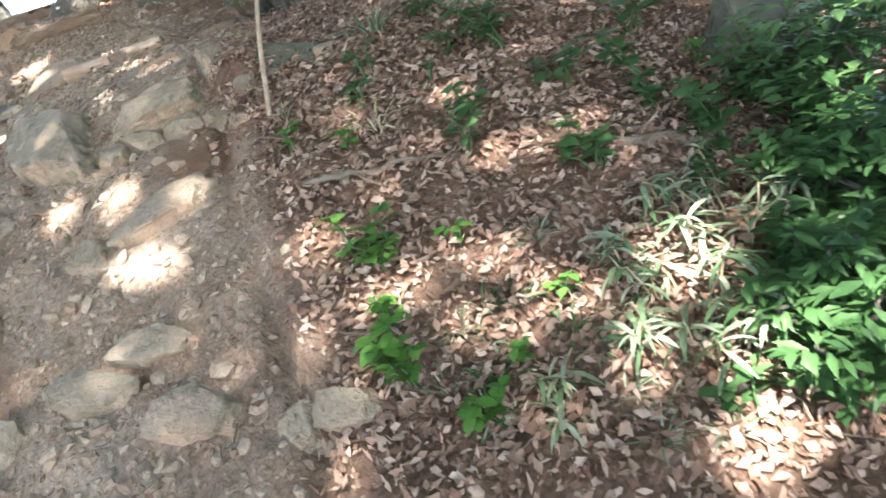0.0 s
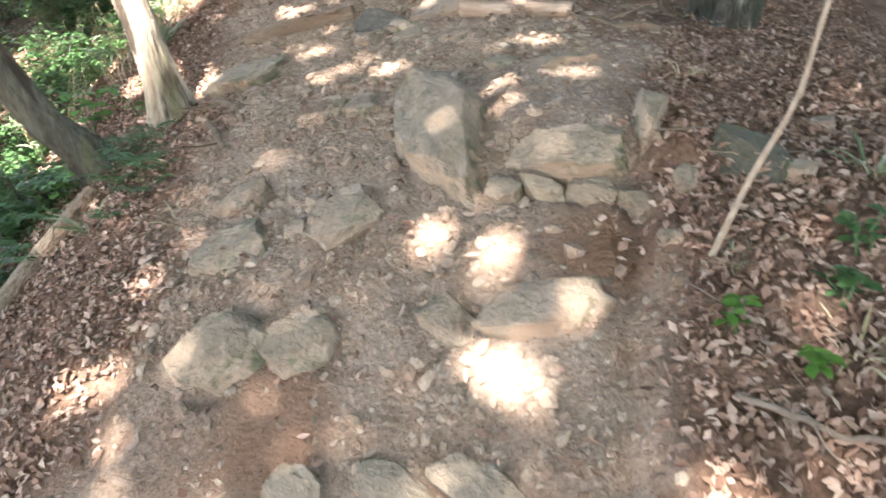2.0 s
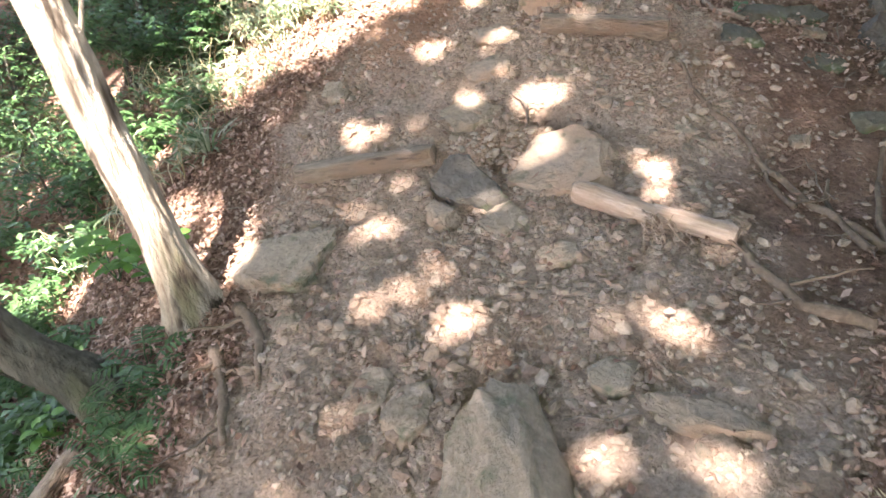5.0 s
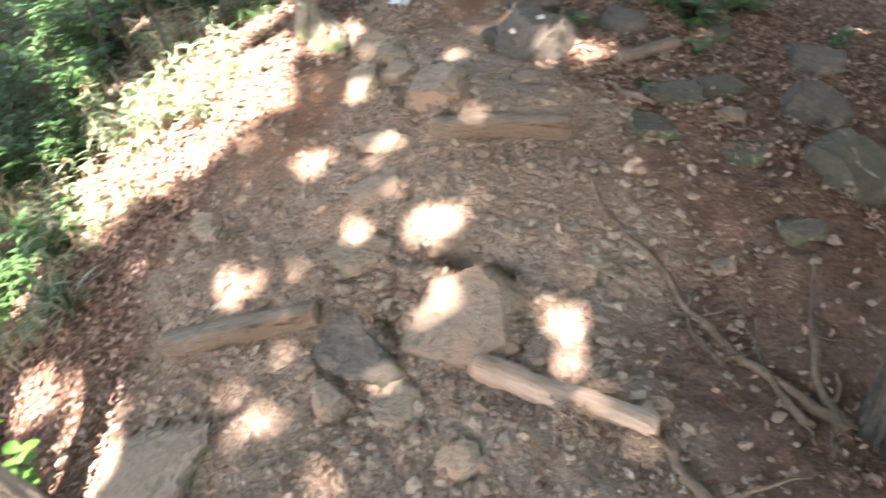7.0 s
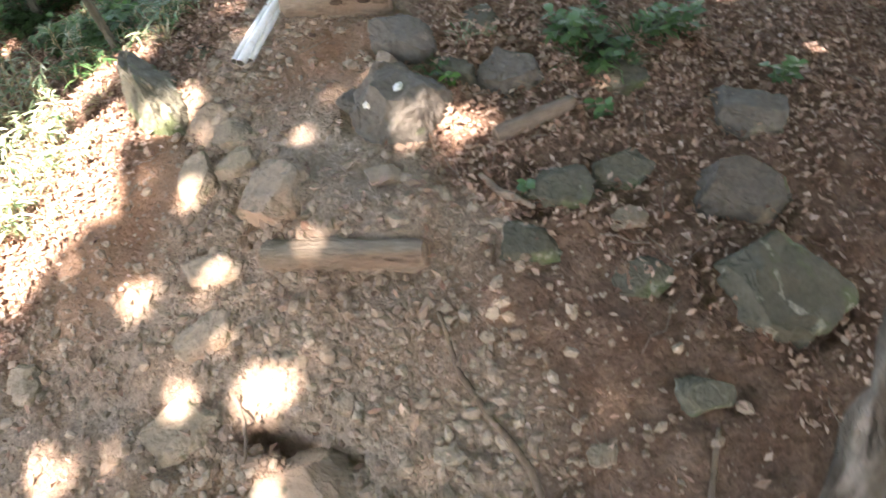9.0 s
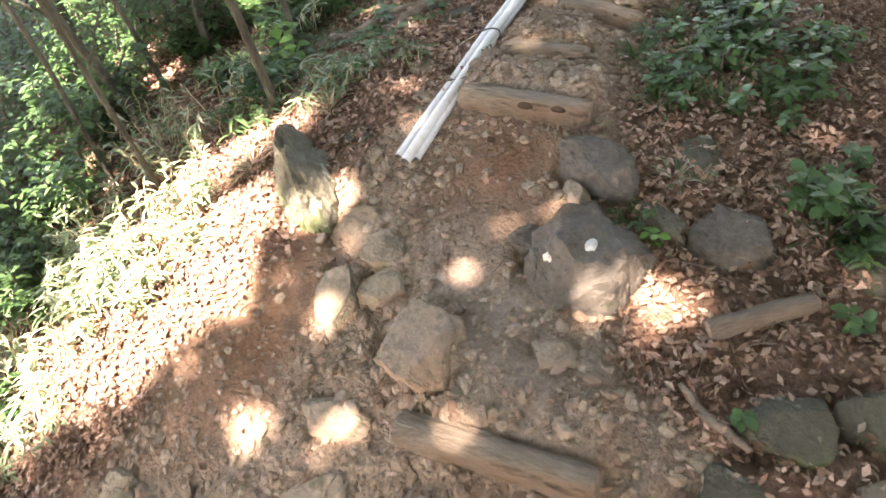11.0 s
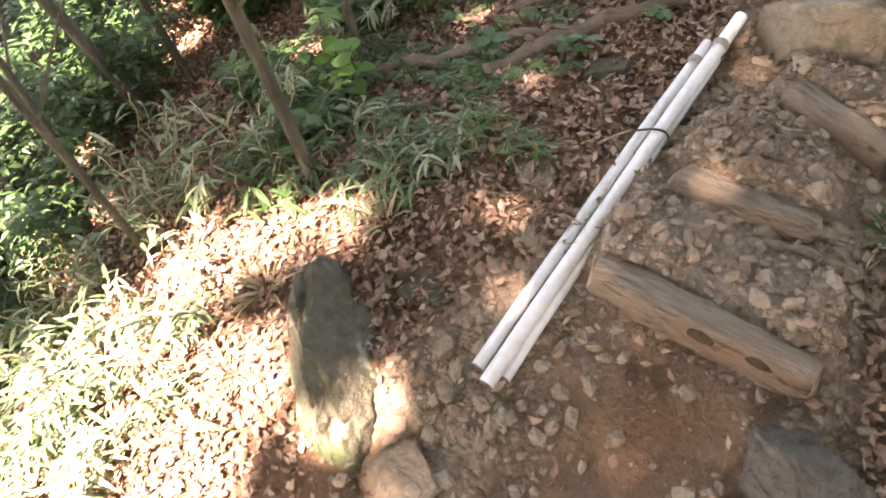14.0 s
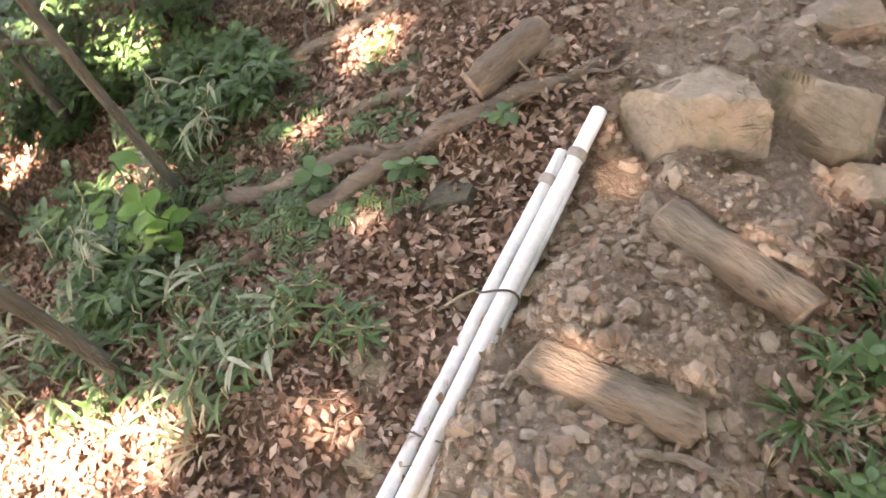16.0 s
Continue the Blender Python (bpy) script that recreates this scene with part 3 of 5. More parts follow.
stone(-1.00, 3.08, 0.12, 0.10, -9, 0.021, STONE, "small grey stone near a tree root", "trail_stone")


build_ground()


def patch(x, y, rx, ry, rock_top, label):
    """A thin crust of lichen that lies on the boulder below it."""
    n = 18
    hit = scene.ray_cast(bpy.context.evaluated_depsgraph_get(), Vector((x, y, 5)), Vector((0, 0, -1)))
    z, nrm = (hit[1].z, hit[2]) if hit[0] else (gz(x, y) + rock_top, Vector((0, 0, 1)))
    top, low = [], []
    for k in range(n):
        a = 2 * math.pi * k / n
        r = 1 + 0.35 * noise.noise((math.cos(a) * 1.5, math.sin(a) * 1.5, x * 9))
        top.append(Vector((rx * r * math.cos(a) * 0.9, ry * r * math.sin(a) * 0.9, 0.003)))
        low.append(Vector((rx * r * math.cos(a), ry * r * math.sin(a), -0.008)))
    faces = [(k, (k + 1) % n, n + (k + 1) % n, n + k)[::-1] for k in range(n)] + [tuple(range(n))]
    ob = mesh_object("lichen_patch", top + low, faces, LICHEN)
    ob.matrix_world = Matrix.Translation((x, y, z)) @ Matrix(along(nrm, 0).tolist()).to_4x4()
    return tagged(ob, label, "lichen")


# ---- logs of the steps, branches, roots, pipes ----
def log(a, b, radius, mat, label, name="step_log", seed=1, flat=0.0, ridge=0.16, sink=0.3, ends=True, bow=0.0, sides=22, category="log"):
    """A log bedded in the trail from a to b (plan points), with cut ends."""
    pa, pb = Vector((*a, gz(*a))), Vector((*b, gz(*b)))
    lift = Vector((0, 0, radius * (1 - sink)))
    pa, pb = pa + lift, pb + lift
    mid = (pa + pb) / 2
    way = (pb - pa)
    m = Matrix.Translation(mid) @ way.to_track_quat("X", "Z").to_matrix().to_4x4()
    n = max(8, int(way.length / 0.02))
    half = way.length / 2
    pts, rad = [], []
    for i in range(n + 1):
        t = i / n
        pts.append(Vector((-half + 2 * half * t, bow * math.sin(math.pi * t) + 0.22 * radius * noise.noise((t * 4, seed, 0)), 0.16 * radius * noise.noise((t * 3, seed, 4)))))
        rad.append(radius * (1 + 0.16 * noise.noise((t * 5, seed, 8)) + 0.07 * noise.noise((t * 17, seed, 3)) + (0.06 - 0.12 * t)) * (1 - 0.16 * max(0.0, 1 - min(t, 1 - t) / 0.05)))
    verts, faces = tube(pts, rad, sides, ridge, 9.0, seed, caps=False)
    for v in verts:
        if flat and v.z > radius * (1 - flat):
            v.z = radius * (1 - flat) + (v.z - radius * (1 - flat)) * 0.25
    ob = mesh_object(name, verts, faces, mat)
    ob.matrix_world = m
    tagged(ob, label, category)
    if ends:
        for i, way_out in ((0, -1), (n, 1)):
            ring = [Vector(v) for v in verts[i * sides:(i + 1) * sides]]
            c = sum(ring, Vector()) / sides
            inner = [c.lerp(v, 0.93) + Vector((0.006 * way_out * (1 + 0.6 * noise.noise(v * 30)), 0, 0)) for v in ring]
            vs = ring + inner + [c + Vector((0.004 * way_out, 0, 0))]
            fs = []
            for k in range(sides):
                j = (k + 1) % sides
                quad, tri = (k, j, sides + j, sides + k), (sides + k, sides + j, 2 * sides)
                fs += [quad, tri] if way_out > 0 else [quad[::-1], tri[::-1]]
            part("cut_end", vs, fs, CUT, ob, "sawn end grain")
    return ob


def branch(points, radii, mat, label, name="fallen_branch", seed=1, twigs=0, category="branch", lift=0.6, ridge=0.12):
    """A fallen stick or root that follows the ground over plan points."""
    base = Vector((*points[0], gz(*points[0])))
    pts = []
    for i in range(len(points) - 1):
        for k in range(6):
            t = k / 6
            x = points[i][0] * (1 - t) + points[i + 1][0] * t
            y = points[i][1] * (1 - t) + points[i + 1][1] * t
            x += 0.012 * noise.noise((x * 9, y * 9, seed))
            y += 0.012 * noise.noise((x * 9, y * 9, seed + 4))
            pts.append((x, y))
    pts.append(points[-1])
    n = len(pts)
    rad = [np.interp(i / (n - 1), np.linspace(0, 1, len(radii)), radii) for i in range(n)]
    line = [Vector((x, y, float(lie(x, y)) + rough(x, y) + r * lift + 0.01 * noise.noise((i * 0.3, seed, 2)))) - base for i, ((x, y), r) in enumerate(zip(pts, rad))]
    ob = empty(name, Matrix.Translation(base))
    v, f = tube(line, rad, 10, ridge, 8, seed)
    part("stem", v, f, mat, ob)
    rnd = random.Random(seed)
    for _ in range(twigs):
        i = rnd.randrange(2, n - 1)
        a = rnd.uniform(0, 2 * math.pi)
        ln = rnd.uniform(0.08, 0.22)
        tip = line[i] + Vector((math.cos(a) * ln, math.sin(a) * ln, rnd.uniform(0.0, 0.06)))
        v, f = tube(bend(line[i], tip, 6, 0, 0.02, rnd.random() * 9), [rad[i] * 0.4 * (1 - 0.12 * k) for k in range(6)], 6, 0.1, 8, 3)
        part("twig", v, f, mat, ob)
    return tagged(ob, label, category)

log((-0.37, 4.47), (0.13, 4.44), 0.048, WOOD, "pale weathered log set as a trail step", seed=2, flat=0.3, ridge=0.24)
log_b = log((-0.51, 5.57), (-0.07, 5.52), 0.048, WOOD, "thick weathered step log with two dark knots", seed=5, flat=0.2, ridge=0.22)
log((-0.43, 5.88), (-0.14, 5.85), 0.048, WOOD, "split splintered half-log set as a trail step", seed=8, flat=0.6, ridge=0.55, bow=-0.012, sink=0.6)
log((-0.27, 6.235), (0.0, 6.10), 0.046, WOOD, "squared weathered log at the head of the steps", seed=11, flat=0.35, ridge=0.34, sink=0.5)
log((-1.24, 3.74), (-0.70, 3.80), 0.048, WOOD, "grey weathered log sunk into the trail", seed=14, flat=0.35, sink=0.5)
log((-0.16, 3.585), (0.10, 3.485), 0.040, RED_WOOD, "reddish log with peeling bark", seed=17, ends=True, sink=0.25)
log((0.08, 3.505), (0.315, 3.405), 0.034, RED_WOOD, "pale peeled log with a frayed splintered joint", seed=19, sink=0.1)
log((-1.76, 2.15), (-1.54, 2.66), 0.035, WOOD, "thin log lying on the leaf-covered bank", "fallen_log", seed=23, sink=0.1, sides=14)
log((0.33, 4.87), (0.57, 5.01), 0.028, DEADWOOD, "short dead log lying on brown leaves", "fallen_log", seed=29, sink=0.1, sides=14)
log((-0.755, 6.47), (-0.65, 6.66), 0.042, DEADWOOD, "short thick log beside the stones", "fallen_log", seed=31, sink=0.15)
for x, dy in ((0.02, 0.0), (0.13, 0.006)):
    ring = 14
    vs = [Vector((x + 0.026 * math.cos(2 * math.pi * k / ring) * (1 + 0.25 * noise.noise((0.6 * k, x * 9, 1))), -0.026 + dy, 0.022 + 0.010 * math.sin(2 * math.pi * k / ring))) for k in range(ring)]
    vs = [v + Vector((0, -0.020, 0)) for v in vs] + [v + Vector((0, 0.03, 0.004)) for v in vs]
    fs = [(k, (k + 1) % ring, ring + (k + 1) % ring, ring + k) for k in range(ring)] + [tuple(range(ring))[::-1]]
    part("knot", vs, fs, KNOT, log_b, "dark rotten knot")
# frayed fibres where the peeled log is broken
rnd = random.Random(4)
for k in range(26):
    a = Vector((0.09 + rnd.uniform(-0.045, 0.05), 3.475 + rnd.uniform(-0.03, 0.02), gz(0.09, 3.47) + rnd.uniform(0.02, 0.06)))
    b = a + Vector((rnd.uniform(-0.03, 0.10), rnd.uniform(-0.11, -0.035), 0))
    b.z = gz(b.x, b.y) + 0.008
    v, f = tube(bend(a, b, 6, -0.02, 0.05, k * 1.7), [0.0026, 0.0026, 0.0022, 0.002, 0.0016, 0.001], 5)
    tagged(mesh_object("bark_fibre", v, f, RED_WOOD), "frayed strip of reddish bark hanging off a log", "bark", "frayed bark fibres")

branch([(-1.05, 6.10), (-0.90, 6.24), (-0.78, 6.38), (-0.62, 6.50), (-0.44, 6.66)], [0.030, 0.028, 0.026, 0.02, 0.012], DEADWOOD, "long dark crooked dead branch beside the trail", seed=3, twigs=6)
branch([(-1.42, 6.08), (-1.20, 6.18), (-1.02, 6.27), (-0.86, 6.30)], [0.026, 0.026, 0.022, 0.012], DEADWOOD, "bare grey branch on brown leaves", seed=6, twigs=4)
branch([(-1.10, 6.41), (-0.98, 6.46), (-0.90, 6.50)], [0.016, 0.015, 0.012], DEADWOOD, "short pale dead stick", seed=8)
branch([(-1.25, 5.87), (-1.15, 5.98)], [0.018, 0.016], WOOD, "broken pale stick end", seed=12)
branch([(-1.9, 6.25), (-1.6, 6.45), (-1.25, 6.75), (-0.95, 6.95)], [0.02, 0.022, 0.02, 0.012], DEADWOOD, "bleached dead branch in the undergrowth", seed=15, twigs=7)
branch([(-2.2, 5.75), (-1.95, 5.95), (-1.7, 6.0)], [0.016, 0.016, 0.01], DEADWOOD, "pale dead branch among shrubs", seed=16, twigs=5)
branch([(0.35, 1.46), (0.52, 1.37), (0.71, 1.31)], [0.007, 0.007, 0.005], DEADWOOD, "thin brown stick on the leaf litter", seed=18, lift=2.0)
branch([(1.02, 1.14), (1.12, 1.08), (1.26, 1.02)], [0.015, 0.017, 0.012], DEADWOOD, "grey broken branch on the leaf litter", seed=20)
branch([(0.17, 4.29), (0.22, 4.15), (0.30, 4.05), (0.40, 3.93), (0.46, 3.80), (0.56, 3.68), (0.68, 3.56), (0.80, 3.47)], [0.006, 0.009, 0.010, 0.011, 0.012, 0.013, 0.015, 0.022], ROOT, "brown tree root running down across the trail", "tree_root", seed=22, category="root", lift=0.35, twigs=3)
branch([(0.86, 4.04), (0.84, 3.95), (0.80, 3.82), (0.76, 3.63), (0.77, 3.45)], [0.006, 0.008, 0.009, 0.010, 0.02], ROOT, "thin root creeping from the trunk", "tree_root", seed=24, category="root", lift=0.5, twigs=3)
branch([(0.49, 3.88), (0.45, 3.82), (0.45, 3.74), (0.52, 3.64)], [0.005, 0.008, 0.008, 0.010], ROOT, "curled thin root in trodden earth", "tree_root", seed=26, category="root", lift=0.7, twigs=3)
branch([(0.65, 3.81), (0.62, 3.72), (0.64, 3.57), (0.70, 3.45)], [0.005, 0.008, 0.010, 0.014], ROOT, "arched thin root by the tree foot", "tree_root", seed=28, category="root", lift=0.7, twigs=3)
branch([(0.33, 3.40), (0.36, 3.28), (0.46, 3.16), (0.62, 3.14)], [0.012, 0.016, 0.018, 0.024], ROOT, "bent root below the peeled log", "tree_root", seed=30, category="root", lift=0.3, twigs=3)
branch([(-1.22, 2.98), (-1.10, 2.82), (-1.02, 2.66)], [0.025, 0.018, 0.010], ROOT, "root spreading from the leaning trunk", "tree_root", seed=32, category="root", lift=0.2, twigs=3)
branch([(-1.22, 3.15), (-1.08, 3.02), (-1.0, 2.85)], [0.028, 0.018, 0.008], ROOT, "root spreading from a pale trunk", "tree_root", seed=34, category="root", lift=0.2, twigs=3)
branch([(-0.23, 5.76), (-0.15, 5.78), (-0.06, 5.76)], [0.008, 0.009, 0.007], WOOD, "short pale stick on the gravel", seed=36, lift=1.0)
branch([(0.28, 4.72), (0.36, 4.64), (0.44, 4.60)], [0.008, 0.014, 0.008], DEADWOOD, "dark stick between stones", seed=38, lift=1.0)
# this last stick is added: it stands for the dark undercut behind the slab
branch([(-0.42, 4.10), (-0.38, 4.03), (-0.37, 3.93)], [0.004, 0.006, 0.004], DEADWOOD, "thin dark twig added for the shaded undercut at the slab's edge", seed=40, lift=4.0)

# thin pale cane that leans over the path edge
base = Vector((0.38, 1.75, gz(0.38, 1.75)))
cane = empty("leaning_cane", Matrix.Translation(base))
v, f = tube(bend((0, 0, -0.03), (0.23, -0.07, 0.72), 14, 0.03, 0.03, 5), [0.008 - 0.0003 * k for k in range(14)], 8, 0.1, 8, 2)
part("stem", v, f, PALE_TWIG, cane)
tagged(cane, "thin pale dead cane leaning over the path edge", "cane")


def pipe_bundle():
    """Plastic pipes that lie side by side on the slope, tied with wire."""
    a, b = Vector((-0.640, 5.27, 0)), Vector((-0.474, 6.45, 0))
    ob = empty("pipe_bundle", Matrix.Translation((a.x, a.y, gz(a.x, a.y))))
    org = ob.matrix_world.translation
    side = Vector((b.y - a.y, a.x - b.x, 0)).normalized()

    def at(s, off, up):
        p = a.lerp(b, s) + side * off
        lo = gz(a.x, a.y) * (1 - s) + gz(b.x, b.y) * s
        return Vector((p.x, p.y, lo + up + 0.01 * math.sin(math.pi * s))) - org

    # the third, thin pipe is set low to read as shading beside the other two
    for off0, off1, up, s0, s1, rad in ((-0.023, -0.016, 0.020, 0.02, 0.90, 0.0145), (0.016, 0.019, 0.026, 0.0, 1.0, 0.0175), (0.038, 0.026, 0.010, 0.03, 0.87, 0.0115)):
        pts = [at(s0 + (s1 - s0) * k / 12, off0 + (off1 - off0) * k / 12, up + 0.002 * math.sin(k)) for k in range(13)]
        v, f = tube(pts, [rad] * 13, 20, caps=False)
        pipe = part("pipe", v, f, PVC, ob)
        n = 20
        for end, inward in ((0, 1), (12, -1)):
            d = (pts[1] - pts[0]).normalized() * inward
            ring = [Vector(q) for q in v[end * n:end * n + n]]
            c = sum(ring, Vector()) / n
            inner = [c.lerp(q, 0.84) for q in ring]
            deep = [q + d * 0.05 for q in inner]
            vs = ring + inner + deep + [c + d * 0.05]
            fs = []
            for k in range(n):
                j = (k + 1) % n
                fs += [(k, j, n + j, n + k), (n + k, n + j, 2 * n + j, 2 * n + k), (2 * n + k, 2 * n + j, 3 * n)]
            part("bore", vs, fs if inward < 0 else [q[::-1] for q in fs], PVC_IN, pipe, "inside of a pipe end, its shade put into the colour", smooth=False)
    for s, name in ((0.82, "sleeve"), (0.885, "sleeve")):
        off = 0.0175 if s > 0.85 else -0.0145
        r = 0.0215 if s > 0.85 else 0.0185
        v, f = tube([at(s, off, 0.024), at(s + 0.003, off, 0.024), at(s + 0.018, off, 0.024), at(s + 0.021, off, 0.024)], [r * 0.93, r, r, r * 0.93], 20, caps=False)
        part(name, v, f, PVC_IN, ob, "dull grey joint sleeve")
    loop = [at(0.60 + 0.01 * math.sin(t * 2), 0.004 + 0.046 * math.cos(t), 0.026 + 0.024 * math.sin(t)) for t in np.linspace(0, 2 * math.pi, 25)]
    v, f = tube(loop, [0.0028] * 25, 6)
    part("tie_wire", v, f, WIRE, ob, "dark wire tied round the pipes")
    tail = bend(at(0.60, -0.04, 0.03), at(0.52, -0.15, 0.012), 8, 0, 0.03, 2)
    v, f = tube(tail, [0.0026] * 8, 6)
    part("wire_tail", v, f, STRAW, ob, "loose end of a pale vine tie")
    return tagged(ob, "bundle of long white plastic pipes tied together beside log steps", "pipes")


pipe_bundle()


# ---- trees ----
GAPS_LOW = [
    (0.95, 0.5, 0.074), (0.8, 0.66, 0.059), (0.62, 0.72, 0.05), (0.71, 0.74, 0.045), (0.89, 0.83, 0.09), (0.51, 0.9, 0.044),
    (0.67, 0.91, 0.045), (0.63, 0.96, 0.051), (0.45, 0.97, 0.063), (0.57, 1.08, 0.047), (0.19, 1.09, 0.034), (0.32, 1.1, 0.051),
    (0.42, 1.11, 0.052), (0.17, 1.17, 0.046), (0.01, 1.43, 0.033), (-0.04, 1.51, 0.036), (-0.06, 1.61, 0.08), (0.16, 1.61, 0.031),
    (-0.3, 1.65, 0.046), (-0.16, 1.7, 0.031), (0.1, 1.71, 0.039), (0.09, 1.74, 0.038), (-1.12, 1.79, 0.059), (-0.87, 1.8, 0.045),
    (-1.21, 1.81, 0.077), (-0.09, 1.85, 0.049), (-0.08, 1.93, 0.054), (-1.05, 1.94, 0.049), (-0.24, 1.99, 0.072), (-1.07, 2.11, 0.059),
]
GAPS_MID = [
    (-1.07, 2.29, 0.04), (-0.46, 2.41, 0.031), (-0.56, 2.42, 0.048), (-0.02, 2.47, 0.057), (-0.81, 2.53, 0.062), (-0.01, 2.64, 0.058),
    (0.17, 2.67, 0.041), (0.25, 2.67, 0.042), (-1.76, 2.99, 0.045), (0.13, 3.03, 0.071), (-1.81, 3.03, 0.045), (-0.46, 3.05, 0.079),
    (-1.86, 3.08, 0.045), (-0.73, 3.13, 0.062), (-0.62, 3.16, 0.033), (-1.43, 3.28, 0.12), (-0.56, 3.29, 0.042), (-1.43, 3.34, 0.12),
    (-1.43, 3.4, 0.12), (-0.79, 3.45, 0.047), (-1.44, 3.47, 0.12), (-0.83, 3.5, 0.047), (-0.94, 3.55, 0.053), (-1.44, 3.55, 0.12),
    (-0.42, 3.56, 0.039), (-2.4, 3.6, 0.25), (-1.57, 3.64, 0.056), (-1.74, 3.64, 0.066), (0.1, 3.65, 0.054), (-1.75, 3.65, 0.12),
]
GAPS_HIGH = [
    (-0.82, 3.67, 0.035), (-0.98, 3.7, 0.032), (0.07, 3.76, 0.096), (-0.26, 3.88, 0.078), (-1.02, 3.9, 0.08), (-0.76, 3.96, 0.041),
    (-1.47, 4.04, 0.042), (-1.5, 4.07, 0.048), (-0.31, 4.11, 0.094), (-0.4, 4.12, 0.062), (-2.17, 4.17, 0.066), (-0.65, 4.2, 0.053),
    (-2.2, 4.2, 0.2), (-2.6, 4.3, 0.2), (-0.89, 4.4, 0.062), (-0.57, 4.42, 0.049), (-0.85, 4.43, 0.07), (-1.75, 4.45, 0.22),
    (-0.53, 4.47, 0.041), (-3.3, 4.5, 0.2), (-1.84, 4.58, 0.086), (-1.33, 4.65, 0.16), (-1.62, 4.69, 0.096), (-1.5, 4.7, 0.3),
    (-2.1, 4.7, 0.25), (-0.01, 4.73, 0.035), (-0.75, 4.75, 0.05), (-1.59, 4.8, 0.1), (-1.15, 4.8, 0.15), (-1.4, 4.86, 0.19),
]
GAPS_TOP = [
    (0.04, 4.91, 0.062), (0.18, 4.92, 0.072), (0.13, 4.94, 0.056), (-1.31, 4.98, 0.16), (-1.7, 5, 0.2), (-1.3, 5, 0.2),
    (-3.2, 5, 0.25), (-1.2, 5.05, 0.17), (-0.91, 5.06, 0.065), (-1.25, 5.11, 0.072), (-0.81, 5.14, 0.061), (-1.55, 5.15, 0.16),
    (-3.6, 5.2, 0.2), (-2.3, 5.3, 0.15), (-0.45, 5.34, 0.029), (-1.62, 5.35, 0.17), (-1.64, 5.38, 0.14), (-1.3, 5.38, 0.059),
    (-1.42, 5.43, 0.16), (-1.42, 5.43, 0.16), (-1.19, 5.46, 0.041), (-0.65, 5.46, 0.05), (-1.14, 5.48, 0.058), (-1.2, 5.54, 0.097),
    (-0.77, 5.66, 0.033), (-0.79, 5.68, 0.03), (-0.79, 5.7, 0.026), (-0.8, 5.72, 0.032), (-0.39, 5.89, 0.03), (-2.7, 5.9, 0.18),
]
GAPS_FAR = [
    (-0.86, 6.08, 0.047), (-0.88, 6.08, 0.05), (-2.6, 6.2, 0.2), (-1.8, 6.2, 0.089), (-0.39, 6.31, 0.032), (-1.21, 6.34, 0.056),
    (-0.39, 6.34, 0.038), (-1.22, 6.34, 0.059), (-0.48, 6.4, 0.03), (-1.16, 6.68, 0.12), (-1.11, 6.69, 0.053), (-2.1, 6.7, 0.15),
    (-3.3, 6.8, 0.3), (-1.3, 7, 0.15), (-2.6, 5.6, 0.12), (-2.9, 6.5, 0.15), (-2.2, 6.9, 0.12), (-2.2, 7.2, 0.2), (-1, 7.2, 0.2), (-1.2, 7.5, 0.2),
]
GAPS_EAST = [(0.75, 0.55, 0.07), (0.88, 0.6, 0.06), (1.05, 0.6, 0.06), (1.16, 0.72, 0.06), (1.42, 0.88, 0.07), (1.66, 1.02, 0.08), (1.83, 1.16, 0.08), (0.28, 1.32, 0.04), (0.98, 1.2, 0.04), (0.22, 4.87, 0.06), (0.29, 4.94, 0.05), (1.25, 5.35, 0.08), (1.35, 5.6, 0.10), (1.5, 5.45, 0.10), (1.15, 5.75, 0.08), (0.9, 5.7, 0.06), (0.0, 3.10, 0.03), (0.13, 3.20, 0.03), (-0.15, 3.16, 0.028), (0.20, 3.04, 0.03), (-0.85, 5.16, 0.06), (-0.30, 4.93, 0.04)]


def limb_points(points, n):
    """Even points on a smooth line through the given ones."""
    p = [Vector(q) for q in points]
    p = [p[0] * 2 - p[1]] + p + [p[-1] * 2 - p[-2]]
    out = []
    for i in range(1, len(p) - 2):
        for k in range(n):
            t = k / n
            a, b, c, d = p[i - 1], p[i], p[i + 1], p[i + 2]
            out.append(0.5 * (2 * b + (c - a) * t + (2 * a - 5 * b + 4 * c - d) * t * t + (3 * b - a - 3 * c + d) * t ** 3))
    out.append(p[-2])
    return out


def tree(x, y, stems, mat, label, flare=1.5, ridge=0.12, sides=18, category="tree", name="tree", grain=11, fine=12, climb=4.5):
    """stems: (points above the foot, radii) each; the first is the trunk, the others rise from it."""
    foot = Vector((x, y, gz(x, y)))
    ob = empty(name, Matrix.Translation(foot))
    for i, (points, radii) in enumerate(stems):
        pts = limb_points(points, fine)
        n = len(pts)
        rad = [float(np.interp(k / (n - 1), np.linspace(0, 1, len(radii)), radii)) for k in range(n)]
        if not i:
            rad = [r * (1 + (flare - 1) * math.exp(-max(0, q.z) / 0.10)) for r, q in zip(rad, pts)]
        v, f = tube(pts, rad, sides, ridge, grain, i + x * 3, lobes=0.05, climb=climb)
        part("trunk" if i == 0 else "limb", v, f, mat, ob)
    return tagged(ob, label, category)


